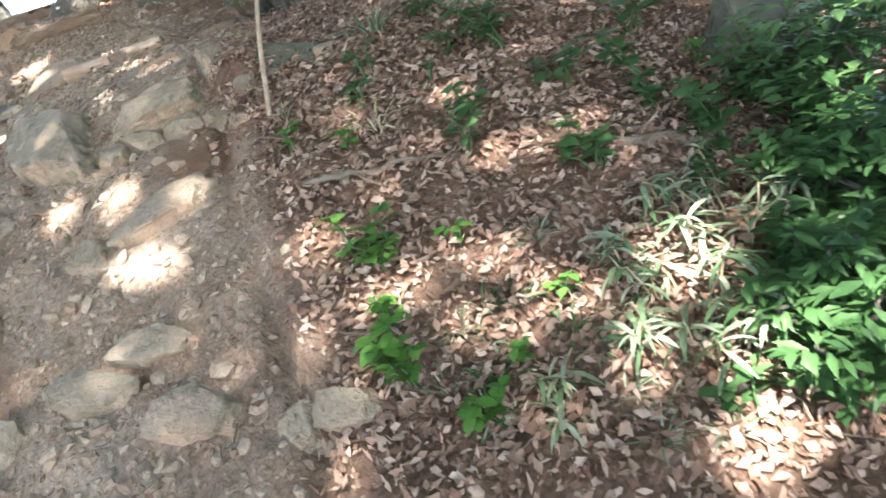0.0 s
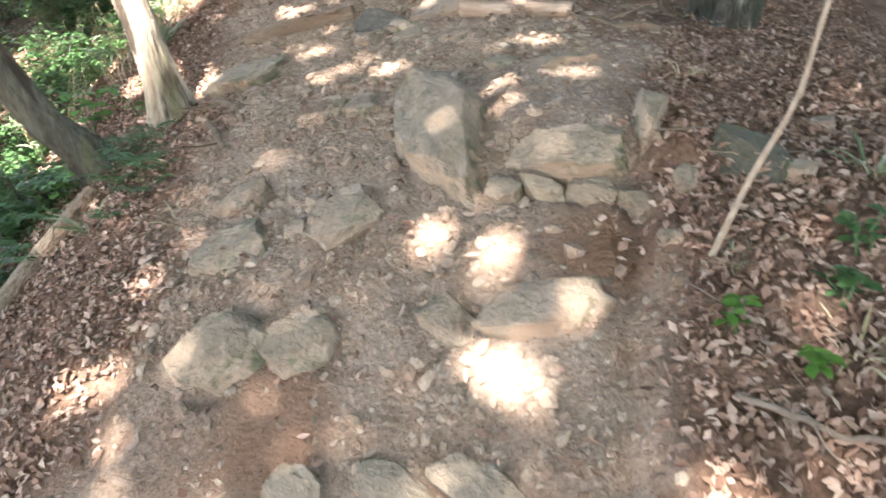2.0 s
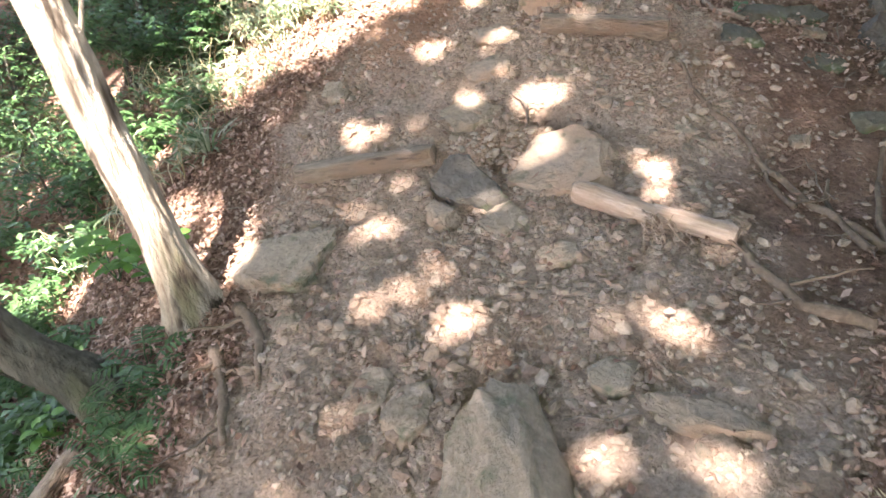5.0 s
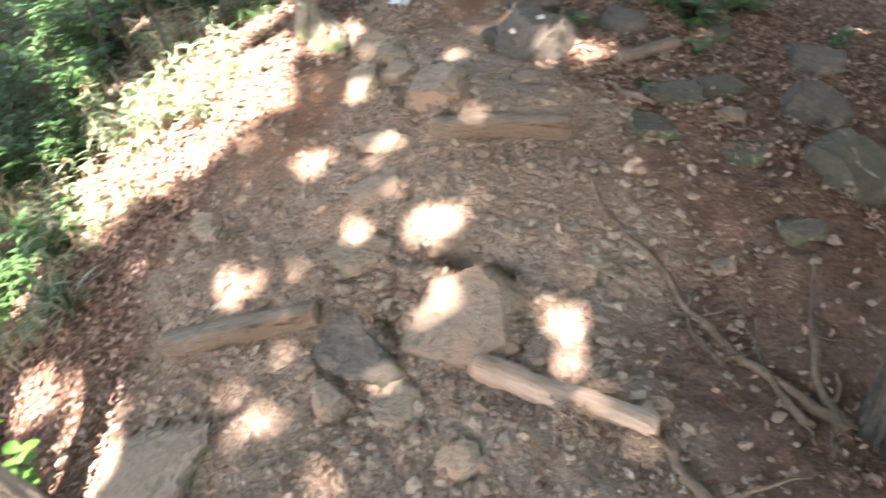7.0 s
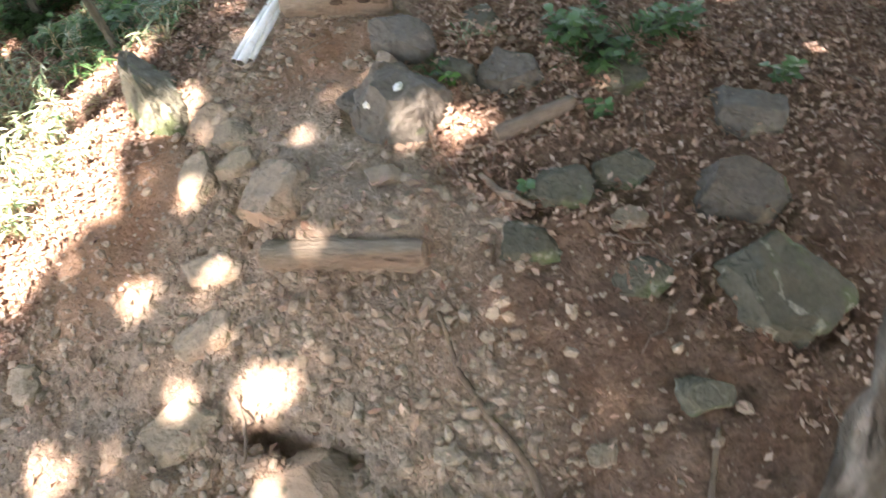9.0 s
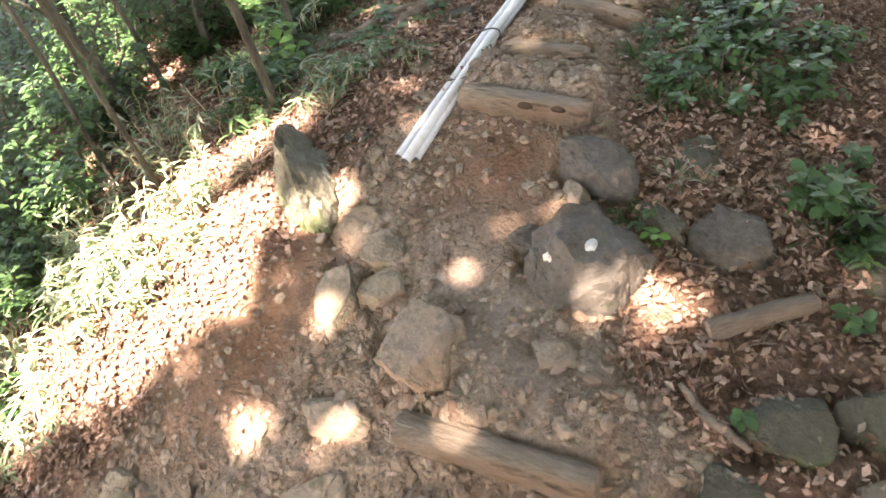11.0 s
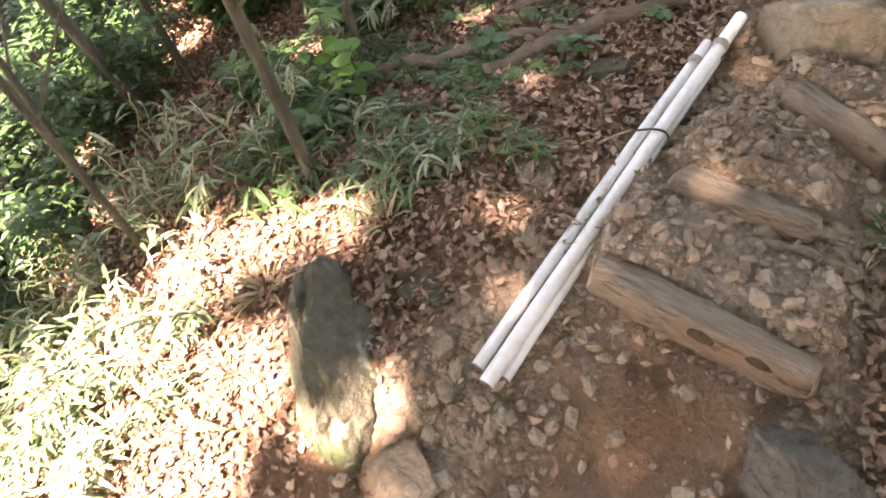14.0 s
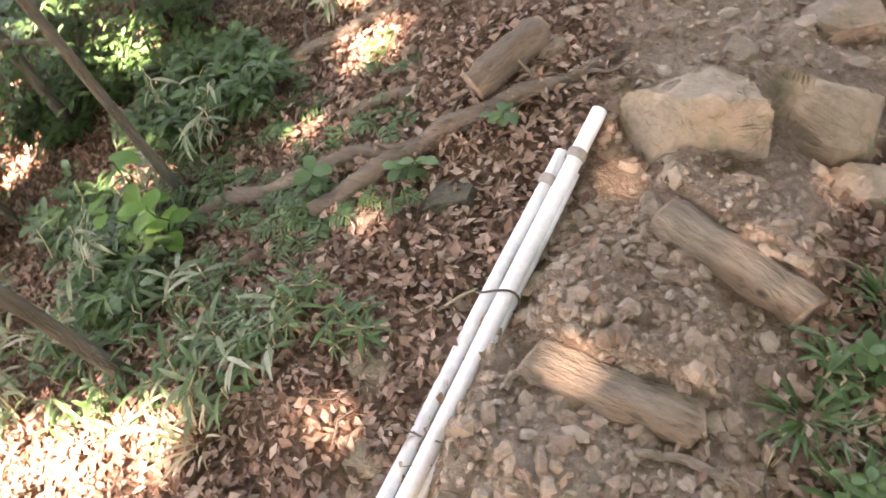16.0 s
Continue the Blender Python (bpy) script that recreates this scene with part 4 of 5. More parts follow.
big_tree = tree(0.925, 3.45, [([(0, 0, -0.12), (0.0, 0.0, 0.15), (-0.01, 0.0, 0.7), (-0.02, -0.02, 1.6), (0.0, -0.1, 3.5), (-0.1, -0.1, 8.2)], [0.088, 0.088, 0.092, 0.095, 0.09, 0.06]),
                            ([(0.0, -0.17, -0.10), (0.09, -0.21, 0.3), (0.24, -0.25, 0.75), (0.44, -0.32, 1.4), (1.2, -0.5, 5.0)], [0.088, 0.082, 0.08, 0.075, 0.04])],
                BARK, "thick grey tree with deeply furrowed bark and two stems", 1.25, 0.24, 110, grain=22, fine=46, climb=2.0)
pale_tree = tree(-1.40, 3.18, [([(0, 0, -0.12), (-0.02, -0.02, 0.1), (-0.09, -0.07, 0.6), (-0.24, -0.12, 1.4), (-0.95, -0.3, 3.2), (-2.6, -0.5, 7.8)], [0.070, 0.066, 0.060, 0.055, 0.05, 0.03]),
                             ([(-0.09, -0.08, 0.85), (-0.02, 0.0, 1.2), (0.10, 0.10, 1.7)], [0.007, 0.005, 0.002])],
                 PALE_BARK, "slim pale trunk at the trail edge, dappled with sun", 1.7, 0.22, 48, grain=22, fine=26, climb=2.2)
leaning_tree = tree(-1.62, 2.86, [([(0.05, 0.03, -0.1), (-0.02, -0.02, 0.08), (-0.14, -0.11, 0.3), (-0.26, -0.22, 0.8), (-0.42, -0.3, 1.8), (-0.8, -0.3, 4.0), (-1.1, -0.2, 7.6)], [0.075, 0.068, 0.062, 0.058, 0.05, 0.04, 0.02])],
                    BARK_SMOOTH, "leaning tree with a curved foot on the bank", 1.4, 0.2, 40, grain=18, fine=26, climb=2.2)
SAPLINGS = ((-1.35, 5.63, 0.026, -0.03, -0.02, 4.0), (-1.83, 5.31, 0.018, -0.02, -0.04, 3.2), (-2.35, 5.82, 0.035, -0.10, -0.12, 4.5), (-1.52, 6.12, 0.020, 0.0, 0.0, 3.5),
            (-2.30, 6.01, 0.022, -0.05, -0.04, 3.5), (-2.28, 5.45, 0.018, 0.0, 0.0, 3.0), (-2.25, 6.35, 0.03, 0.02, 0.03, 5.5), (-2.9, 5.2, 0.032, 0.05, 0.0, 5.5), (-3.2, 6.3, 0.08, 0.0, 0.05, 6.0),
            (-2.7, 7.2, 0.07, -0.03, 0.0, 6.0), (-1.75, 7.4, 0.05, 0.02, 0.0, 5.5))
for i, (x, y, r, lx, ly, h) in enumerate(SAPLINGS):
    pts = [(0, 0, -0.06), (lx * 0.4, ly * 0.4, 0.3), (lx, ly, 0.8), (lx * 2 + 0.10 * math.sin(i * 2.3), ly * 2 + 0.06 * math.cos(i * 3.1), 1.8), (lx * 3, ly * 3 + 0.1 * math.cos(i), h)]
    r *= 0.68
    stems = [(pts, [r, r * 0.95, r * 0.9, r * 0.75, r * 0.35])]
    for k in range(3):
        a = i * 1.7 + k * 2.2
        z = 0.55 + 0.4 * k
        q = Vector((lx * z, ly * z, z))
        stems.append(([q, q + Vector((math.cos(a) * 0.18, math.sin(a) * 0.18, 0.14)), q + Vector((math.cos(a) * 0.45, math.sin(a) * 0.45, 0.32))], [r * 0.4, r * 0.3, r * 0.12]))
    tree(x, y, stems, BARK_SMOOTH, "thick sapling with grey-brown bark in the undergrowth" if r > 0.04 else "slender sapling with pale bark above brown leaves", 1.3, 0.08, 14, name="sapling", category="sapling")
far_trees = []
for i, (x, y, r) in enumerate(((-4.6, 5.4, 0.11), (-4.2, 7.6, 0.13), (-5.6, 9.2, 0.15), (-2.6, 9.6, 0.12), (-0.9, 9.8, 0.14), (1.6, 9.0, 0.15), (-6.8, 7.0, 0.14), (-4.4, 11.5, 0.16), (-7.5, 10.5, 0.18), (2.7, 6.4, 0.13), (2.9, 3.0, 0.13), (2.5, 0.4, 0.12), (-3.6, 2.4, 0.11), (-4.8, 3.4, 0.12), (-3.2, -1.6, 0.13), (0.6, -3.2, 0.14), (3.6, -2.0, 0.13), (-6.5, 1.2, 0.15), (4.8, 4.6, 0.14), (4.2, 8.4, 0.15), (-8.6, 4.0, 0.16), (1.0, 12.5, 0.15))):
    far_trees.append(tree(x, y, [([(0, 0, -0.3), (0, 0, 0.3), (0.06 * math.sin(i), 0.05, 1.5), (0.2 * math.sin(i * 2), 0.1, 4.0), (0.2, 0.2 * math.cos(i), 8.8)], [r, r * 0.95, r * 0.85, r * 0.7, r * 0.3]),
                               ([(0, 0, 3.2), (0.4 * math.cos(i), 0.4 * math.sin(i), 4.0), (1.0 * math.cos(i), 1.0 * math.sin(i), 7.0)], [r * 0.4, r * 0.3, r * 0.1])],
                       BARK, "forest tree with dark furrowed bark on the slope", 1.3, 0.14, 16))


def leaf_shape(width, fold, curl, cells=3):
    """A pointed leaf of unit length along x with a folded midrib."""
    xs = np.linspace(0, 1, cells + 1)
    v, f = [], []
    for t in xs:
        w = width * math.sin(math.pi * min(1, t * 0.94 + 0.04)) ** 0.8
        z = -curl * (t - 0.3) ** 2
        v += [(t, w, z + fold * w), (t, 0, z), (t, -w, z + fold * w)]
    for i in range(cells):
        a = i * 3
        f += [(a, a + 1, a + 4, a + 3), (a + 1, a + 2, a + 5, a + 4)]
    return np.array(v), f


def build_crowns():
    """The leaf roof: leaves in even disorder, thinned where the sky shows through, each held by the nearest tree."""
    rnd = np.random.RandomState(3)
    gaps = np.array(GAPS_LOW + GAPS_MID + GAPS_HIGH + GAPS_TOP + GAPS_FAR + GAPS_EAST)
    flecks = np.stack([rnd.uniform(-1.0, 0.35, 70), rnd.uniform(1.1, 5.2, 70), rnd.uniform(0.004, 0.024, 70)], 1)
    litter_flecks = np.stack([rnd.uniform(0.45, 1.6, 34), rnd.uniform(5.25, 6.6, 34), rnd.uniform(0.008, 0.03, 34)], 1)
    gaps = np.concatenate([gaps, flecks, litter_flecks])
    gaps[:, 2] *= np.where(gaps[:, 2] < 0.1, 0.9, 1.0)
    owners = [big_tree, pale_tree, leaning_tree] + far_trees
    feet = np.array([o.matrix_world.translation for o in owners])
    shape = leaf_shape(0.30, 0.25, 0.15, 2)
    s = np.array(SUN_WAY)
    heaps = [[] for _ in owners]
    cell = 0.074
    for layer in range(3):
        for gx in np.arange(-5.2, 2.6, cell):
            for gy in np.arange(-0.6, 9.4, cell):
                qx, qy = gx + rnd.uniform(-0.05, 0.05), gy + rnd.uniform(-0.05, 0.05)
                h = rnd.uniform(6.0, 7.6) + 0.4 * math.sin(qx * 1.3 + qy)
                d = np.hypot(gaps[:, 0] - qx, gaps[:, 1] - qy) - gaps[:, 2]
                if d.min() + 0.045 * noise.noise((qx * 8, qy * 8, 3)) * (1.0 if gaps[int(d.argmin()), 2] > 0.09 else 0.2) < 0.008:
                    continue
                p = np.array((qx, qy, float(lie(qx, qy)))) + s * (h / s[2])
                size = rnd.uniform(0.15, 0.20)
                m = turn(rnd.uniform(0, 6.28), rnd.uniform(-0.5, 0.5), rnd.uniform(-0.5, 0.5), (size, size, size))
                k = int(np.argmin(np.hypot(feet[:, 0] - p[0], feet[:, 1] - p[1])))
                heaps[k].append((0, m, p - feet[k] - m @ np.array((0.5, 0, 0))))
    for gx in np.arange(-12.0, 9.0, 0.18):  # the rest of the forest roof, more open, but thickened in the east to block sky light
        for gy in np.arange(-8.0, 17.0, 0.18):
            if -5.1 < gx < 2.5 and -0.5 < gy < 9.3 and noise.noise((gx, gy, 4)) < 0.9:
                continue
            if noise.noise((gx * 0.5, gy * 0.5, 2)) > (0.3 if gx < 1.5 else 0.7):
                continue
            qx, qy = gx + rnd.uniform(-0.1, 0.1), gy + rnd.uniform(-0.1, 0.1)
            p = np.array((qx, qy, float(lie(qx, qy)))) + s * (rnd.uniform(5.8, 8.2) / s[2])
            size = rnd.uniform(0.26, 0.42) * (1.0 if gx < 1.5 else 1.35)
            m = turn(rnd.uniform(0, 6.28), rnd.uniform(-0.5, 0.5), rnd.uniform(-0.5, 0.5), (size, size, size))
            k = int(np.argmin(np.hypot(feet[:, 0] - p[0], feet[:, 1] - p[1])))
            heaps[k].append((0, m, p - feet[k] - m @ np.array((0.5, 0, 0))))
    for _ in range(3200):  # low leaves added to the big tree, unseen, to shade the slope
        qx, qy = rnd.uniform(0.5, 2.8), rnd.uniform(1.2, 3.5)
        p = np.array((qx, qy, float(lie(qx, qy)) + rnd.uniform(3.0, 4.6)))
        size = rnd.uniform(0.16, 0.26)
        heaps[0].append((0, turn(rnd.uniform(0, 6.28), rnd.uniform(-0.5, 0.5), rnd.uniform(-0.5, 0.5), (size, size, size)), p - feet[0]))
    for k, o in enumerate(owners):  # unseen leaves added low on trees east and south of the trail, to cut sidelight
        if k > 2 and (feet[k][0] > 1.4 or feet[k][1] < -1):
            for _ in range(900):
                p = np.array((rnd.normal(0, 0.85), rnd.normal(0, 0.85), rnd.uniform(0.9, 4.5 if feet[k][1] > -1 else 2.4)))
                if p[0] + feet[k][0] < 1.9 and -1 < p[1] + feet[k][1] < 8:
                    continue
                size = rnd.uniform(0.2, 0.32)
                heaps[k].append((0, turn(rnd.uniform(0, 6.28), rnd.uniform(-0.6, 0.6), rnd.uniform(-0.6, 0.6), (size, size, size)), p))
    for o, places in zip(owners, heaps):
        if places:
            crown = scatter("crown", [shape], places, CROWN)
            crown.parent = o
            tagged(crown, "high crown of green leaves with gaps, and low shading leaves where added")


build_crowns()


# ---- undergrowth ----
def place(x, y):
    return Matrix.Translation((x, y, gz(x, y)))


OVAL = leaf_shape(0.34, 0.18, 0.25, 4)
LANCE = leaf_shape(0.065, 0.3, 0.55, 4)
NARROW = leaf_shape(0.13, 0.25, 0.3, 3)
SMALL_OVAL, SMALL_NARROW = leaf_shape(0.27, 0.2, 0.25, 2), leaf_shape(0.15, 0.25, 0.35, 2)


def leaf_data(name, shape, mat):
    ob = mesh_object(name, shape[0], shape[1], mat)
    me = ob.data
    bpy.data.objects.remove(ob)
    return me


LEAF_MESH = {"dark": leaf_data("leaf", OVAL, LEAF), "fresh": leaf_data("leaf", OVAL, FRESH)}


def seedling(x, y, height, leaves, size, tone, seed, label="young broad-leaved plant rising from the leaf litter"):
    """Several thin stems with single leaves, each of them a part."""
    rnd = random.Random(seed)
    ob = empty("seedling", place(x, y))
    leaves = int(leaves * 1.5)
    stems = max(2, leaves // 8)
    for s in range(stems):
        a = rnd.uniform(0, 6.28)
        tip = Vector((math.cos(a) * height * 0.45, math.sin(a) * height * 0.45, height * rnd.uniform(0.7, 1.0)))
        line = bend((0.01 * s, 0, -0.02), tip, 7, -0.02, 0.03, seed + s)
        v, f = tube(line, [0.0035 - 0.0003 * k for k in range(7)], 5)
        part("stem", v, f, LEAF, ob)
        for k in range(leaves // stems):
            q = line[2 + (k * 5) // max(1, leaves // stems)]
            ang = a + k * 2.4 + rnd.uniform(-0.5, 0.5)
            leaf = new("leaf", LEAF_MESH[tone])
            z = size * rnd.uniform(0.7, 1.15)
            leaf.matrix_world = Matrix.Translation(q) @ Euler((rnd.uniform(-0.35, 0.35), rnd.uniform(-0.35, 0.25), ang)).to_matrix().to_4x4() @ Matrix.Diagonal((z, z, z, 1))
            leaf.parent = ob
    return tagged(ob, label, "plant", "seedlings")


def bamboo_grass(x, y, radius, height, blades, seed, label="clump of lance-leaved bamboo grass lit by the sun", mat=None, fine=1.0):
    rnd = random.Random(seed)
    ob = empty("bamboo_grass", place(x, y))
    culms, places = [], []
    for c in range(max(3, blades // 5)):
        a, r = rnd.uniform(0, 6.28), radius * math.sqrt(rnd.random()) * 0.7
        foot = Vector((math.cos(a) * r, math.sin(a) * r, 0))
        foot.z = gz(x + foot.x, y + foot.y) - gz(x, y) - 0.02
        tip = foot + Vector((math.cos(a) * radius * 0.4, math.sin(a) * radius * 0.4, height * rnd.uniform(0.6, 1.1)))
        line = bend(foot, tip, 7, -0.04, 0.04, seed + c)
        v, f = tube(line, [0.0028 - 0.0002 * k for k in range(7)], 5)
        culms.append((np.array([tuple(p) for p in v]), f))
        for k in range(9):
            q = np.array(line[min(6, 2 + k // 2)])
            ln = rnd.uniform(0.045, 0.092) * fine
            m = turn(rnd.uniform(0, 6.28), rnd.uniform(-0.4, 0.4), rnd.uniform(-0.5, 0.35), (ln, ln * 1.1, ln))
            places.append((0, m, q))
    stalks = scatter("stem", culms, [(i, np.eye(3), np.zeros(3)) for i in range(len(culms))], STRAW)
    stalks.parent = ob
    leaves = scatter("foliage", [LANCE], places, mat or BLADE)
    leaves.parent = ob
    return tagged(ob, label, "bamboo grass", "bamboo grass clumps")


def grass_tuft(x, y, radius, blades, seed, mat, label):
    rnd = random.Random(seed)
    ob = empty("grass_tuft", place(x, y))
    places = []
    for _ in range(blades):
        a, ln = rnd.uniform(0, 6.28), radius * rnd.uniform(0.7, 1.4)
        m = turn(a, rnd.uniform(-0.3, 0.3), rnd.uniform(-1.2, -0.3), (ln, ln * 0.6, ln))
        r = rnd.uniform(0, radius * 0.35)
        places.append((0, m, np.array((math.cos(a) * r, math.sin(a) * r, -0.01))))
    t = scatter("foliage", [LANCE], places, mat)
    t.parent = ob
    return tagged(ob, label, "grass", "grass tufts")


def fern(x, y, fronds, length, seed, label="small fern with feathered dark green fronds"):
    rnd = random.Random(seed)
    ob = empty("fern", place(x, y))
    for k in range(fronds):
        a = 6.28 * k / fronds + rnd.uniform(-0.3, 0.3)
        tip = Vector((math.cos(a), math.sin(a), 0)) * length + Vector((0, 0, length * rnd.uniform(0.15, 0.5)))
        line = bend((0, 0, -0.01), tip, 10, -length * 0.18, 0.02, seed + k)
        v, f = tube(line, [0.0022] * 10, 4)
        stalk = part("rachis", v, f, LEAF, ob)
        places = []
        for i in range(2, 10):
            ln = length * 0.34 * math.sin(math.pi * (i / 10.5)) ** 0.7
            for sgn in (1, -1):
                places.append((0, turn(a + sgn * 1.25, 0.1, rnd.uniform(-0.1, 0.25), (ln, ln, ln)), np.array(line[i])))
        w = scatter("frond_blade", [NARROW], places, LEAF)
        w.parent = stalk
    return tagged(ob, label, "fern", "ferns")


def shrub(x, y, radius, height, leaves, seed, mat, label):
    """A bush: stems and a loose crown of small leaves on twigs."""
    rnd = random.Random(seed)
    ob = empty("shrub", place(x, y))
    tips = []
    for k in range(7):
        a = 6.28 * k / 7 + rnd.uniform(-0.4, 0.4)
        tip = Vector((math.cos(a) * radius * rnd.uniform(0.4, 1), math.sin(a) * radius * rnd.uniform(0.4, 1), height * rnd.uniform(0.55, 1)))
        line = bend((0, 0, -0.12), tip, 9, -0.05, 0.12, seed + k)
        v, f = tube(line, [0.012 - 0.0011 * i for i in range(9)], 6, 0.1, 8, k)
        part("stem", v, f, BARK_SMOOTH, ob)
        tips += line[3:]
    places = []
    for _ in range(int(leaves / 2.2)):
        c = rnd.choice(tips)
        end = np.array(c) + np.array((rnd.gauss(0, radius * 0.24), rnd.gauss(0, radius * 0.24), rnd.gauss(0, height * 0.14)))
        way = math.atan2(end[1] - c[1], end[0] - c[0])
        for j in range(1, 7):
            ln = rnd.uniform(0.03, 0.058)
            p = np.array(c) * (1 - j / 6) + end * (j / 6)
            lean = (1 if j % 2 else -1) * rnd.uniform(0.6, 1.2)
            places.append((0 if rnd.random() < 0.3 else 1, turn(way + lean, rnd.uniform(-0.4, 0.4), rnd.uniform(-0.45, 0.35), (ln, ln, ln)), p))
    crown = scatter("crown", [SMALL_OVAL, SMALL_NARROW], places, mat)
    crown.parent = ob
    return tagged(ob, label, "shrub", "shrubs of the bank")


for i, (x, y, h, n, size, tone) in enumerate(((1.05, 1.62, 0.20, 40, 0.055, "dark"), (0.38, 1.18, 0.16, 14, 0.05, "fresh"), (0.29, 0.98, 0.14, 14, 0.05, "fresh"), (0.37, 1.58, 0.07, 9, 0.04, "fresh"),
                                             (0.92, 1.11, 0.12, 14, 0.05, "dark"), (1.25, 1.23, 0.22, 21, 0.06, "dark"), (0.73, 1.31, 0.14, 12, 0.05, "dark"), (1.26, 1.03, 0.2, 21, 0.06, "dark"))):
    seedling(x, y, h, n, size, tone, 200 + i)
for i, (x, y, h, n, size, tone) in enumerate(((0.80, 1.38, 0.12, 12, 0.05, "dark"), (-1.69, 2.72, 0.10, 12, 0.05, "fresh"), (0.56, 5.27, 0.14, 21, 0.05, "dark"), (0.65, 4.96, 0.07, 10, 0.04, "dark"),
                                             (0.40, 4.66, 0.06, 8, 0.035, "dark"), (0.09, 5.79, 0.08, 24, 0.025, "dark"), (0.23, 6.04, 0.14, 28, 0.035, "dark"), (0.18, 5.10, 0.06, 8, 0.035, "fresh"))):
    seedling(x, y, h, n, size, tone, 240 + i)
for i, (x, y, h, n, size, tone) in enumerate(((-1.04, 6.13, 0.10, 12, 0.05, "dark"), (0.16, 6.30, 0.12, 24, 0.03, "dark"), (0.09, 5.71, 0.07, 24, 0.022, "dark"), (-0.66, 6.42, 0.06, 8, 0.04, "dark"),
                                             (-0.83, 6.23, 0.07, 9, 0.04, "dark"), (0.96, 5.40, 0.14, 16, 0.05, "dark"), (0.43, 6.23, 0.25, 28, 0.06, "dark"), (1.39, 6.01, 0.25, 28, 0.06, "dark"))):
    seedling(x, y, h, n, size, tone, 280 + i)
for i, (x, y, h, n, size, tone) in enumerate(((1.20, 1.00, 0.12, 20, 0.05, "dark"), (1.32, 0.82, 0.14, 22, 0.06, "dark"), (1.08, 1.36, 0.12, 18, 0.05, "dark"), (1.05, 1.95, 0.2, 24, 0.06, "dark"), (1.40, 1.45, 0.2, 26, 0.06, "dark"), (0.9, 6.1, 0.2, 22, 0.05, "dark"),
                                             (0.55, 5.85, 0.14, 20, 0.05, "dark"), (0.35, 5.65, 0.1, 14, 0.04, "dark"), (0.7, 5.5, 0.1, 14, 0.04, "dark"), (1.25, 5.2, 0.12, 16, 0.05, "dark"))):
    seedling(x, y, h, n, size, tone, 320 + i)
seedling(-1.50, 6.00, 0.26, 16, 0.075, "fresh", 301, "bright green sapling shoot with broad pointed leaves")
seedling(-1.95, 3.42, 0.25, 24, 0.07, "fresh", 302, "leafy shoot with paired bright leaves beside a trunk")
seedling(-1.62, 3.28, 0.22, 21, 0.06, "fresh", 303, "leafy shoot with paired bright leaves beside a trunk")
for i, (x, y, r, h, n) in enumerate(((0.80, 0.76, 0.16, 0.10, 110), (1.03, 0.84, 0.15, 0.12, 70), (1.2, 0.66, 0.12, 0.12, 40), (-2.23, 4.54, 0.2, 0.3, 100), (-2.69, 4.64, 0.25, 0.35, 110), (-1.73, 4.96, 0.2, 0.22, 110), (-3.08, 4.48, 0.3, 0.35, 110),
                                     (-1.76, 4.81, 0.2, 0.2, 120), (-2.09, 5.10, 0.2, 0.25, 110), (-1.78, 5.41, 0.18, 0.22, 90), (-1.54, 4.72, 0.17, 0.16, 110), (-1.50, 5.18, 0.13, 0.16, 60), (-1.93, 4.95, 0.2, 0.2, 100))):
    bamboo_grass(x, y, r, h, n, 400 + i)
for i, (x, y, r, h, n) in enumerate(((-0.96, 5.80, 0.07, 0.07, 25), (-1.08, 5.72, 0.09, 0.08, 30), (-1.14, 5.60, 0.08, 0.07, 25), (-1.7, 5.75, 0.2, 0.25, 80), (-2.0, 5.55, 0.2, 0.28, 80), (-1.35, 5.9, 0.1, 0.08, 25),
                                     (-1.9, 4.4, 0.2, 0.2, 110), (-1.95, 3.9, 0.2, 0.25, 90), (-2.3, 3.7, 0.25, 0.3, 90), (-1.66, 6.3, 0.2, 0.2, 60))):
    bamboo_grass(x, y, r, h, n, 430 + i, "clump of bamboo grass in the shade of saplings")
# the dense straw tufts near x -1.3 are added to whiten the sunlit bank
for i, (x, y, r, n, dry) in enumerate(((0.85, 1.99, 0.10, 26, 0), (0.60, 1.53, 0.09, 20, 1), (-1.47, 2.46, 0.10, 26, 0), (-1.66, 1.99, 0.12, 30, 0), (-1.78, 3.98, 0.16, 70, 0), (0.21, 5.32, 0.06, 30, 0), (0.18, 5.83, 0.05, 34, 0),
                                       (-0.03, 5.81, 0.035, 20, 1), (0.07, 5.91, 0.05, 34, 0), (-1.05, 5.55, 0.08, 24, 1), (-1.28, 5.30, 0.08, 40, 1), (-1.35, 4.95, 0.08, 40, 1), (-1.25, 5.08, 0.07, 36, 1), (-1.1, 2.35, 0.07, 20, 1), (0.55, 2.6, 0.07, 22, 1))):
    grass_tuft(x, y, r, n, 500 + i, STRAW if dry else BLADE, "dry straw-coloured grass tuft" if dry else "tuft of narrow green grass blades")
for i, (x, y, n, ln) in enumerate(((1.03, 1.73, 7, 0.16), (-1.39, 2.74, 8, 0.14), (-1.46, 2.94, 8, 0.15), (0.10, 5.16, 5, 0.07), (-1.05, 6.60, 6, 0.10), (-1.02, 6.10, 6, 0.10), (-1.0, 6.17, 5, 0.08), (-1.40, 6.14, 7, 0.12), (-1.30, 2.55, 6, 0.12))):
    fern(x, y, n, ln, 540 + i)
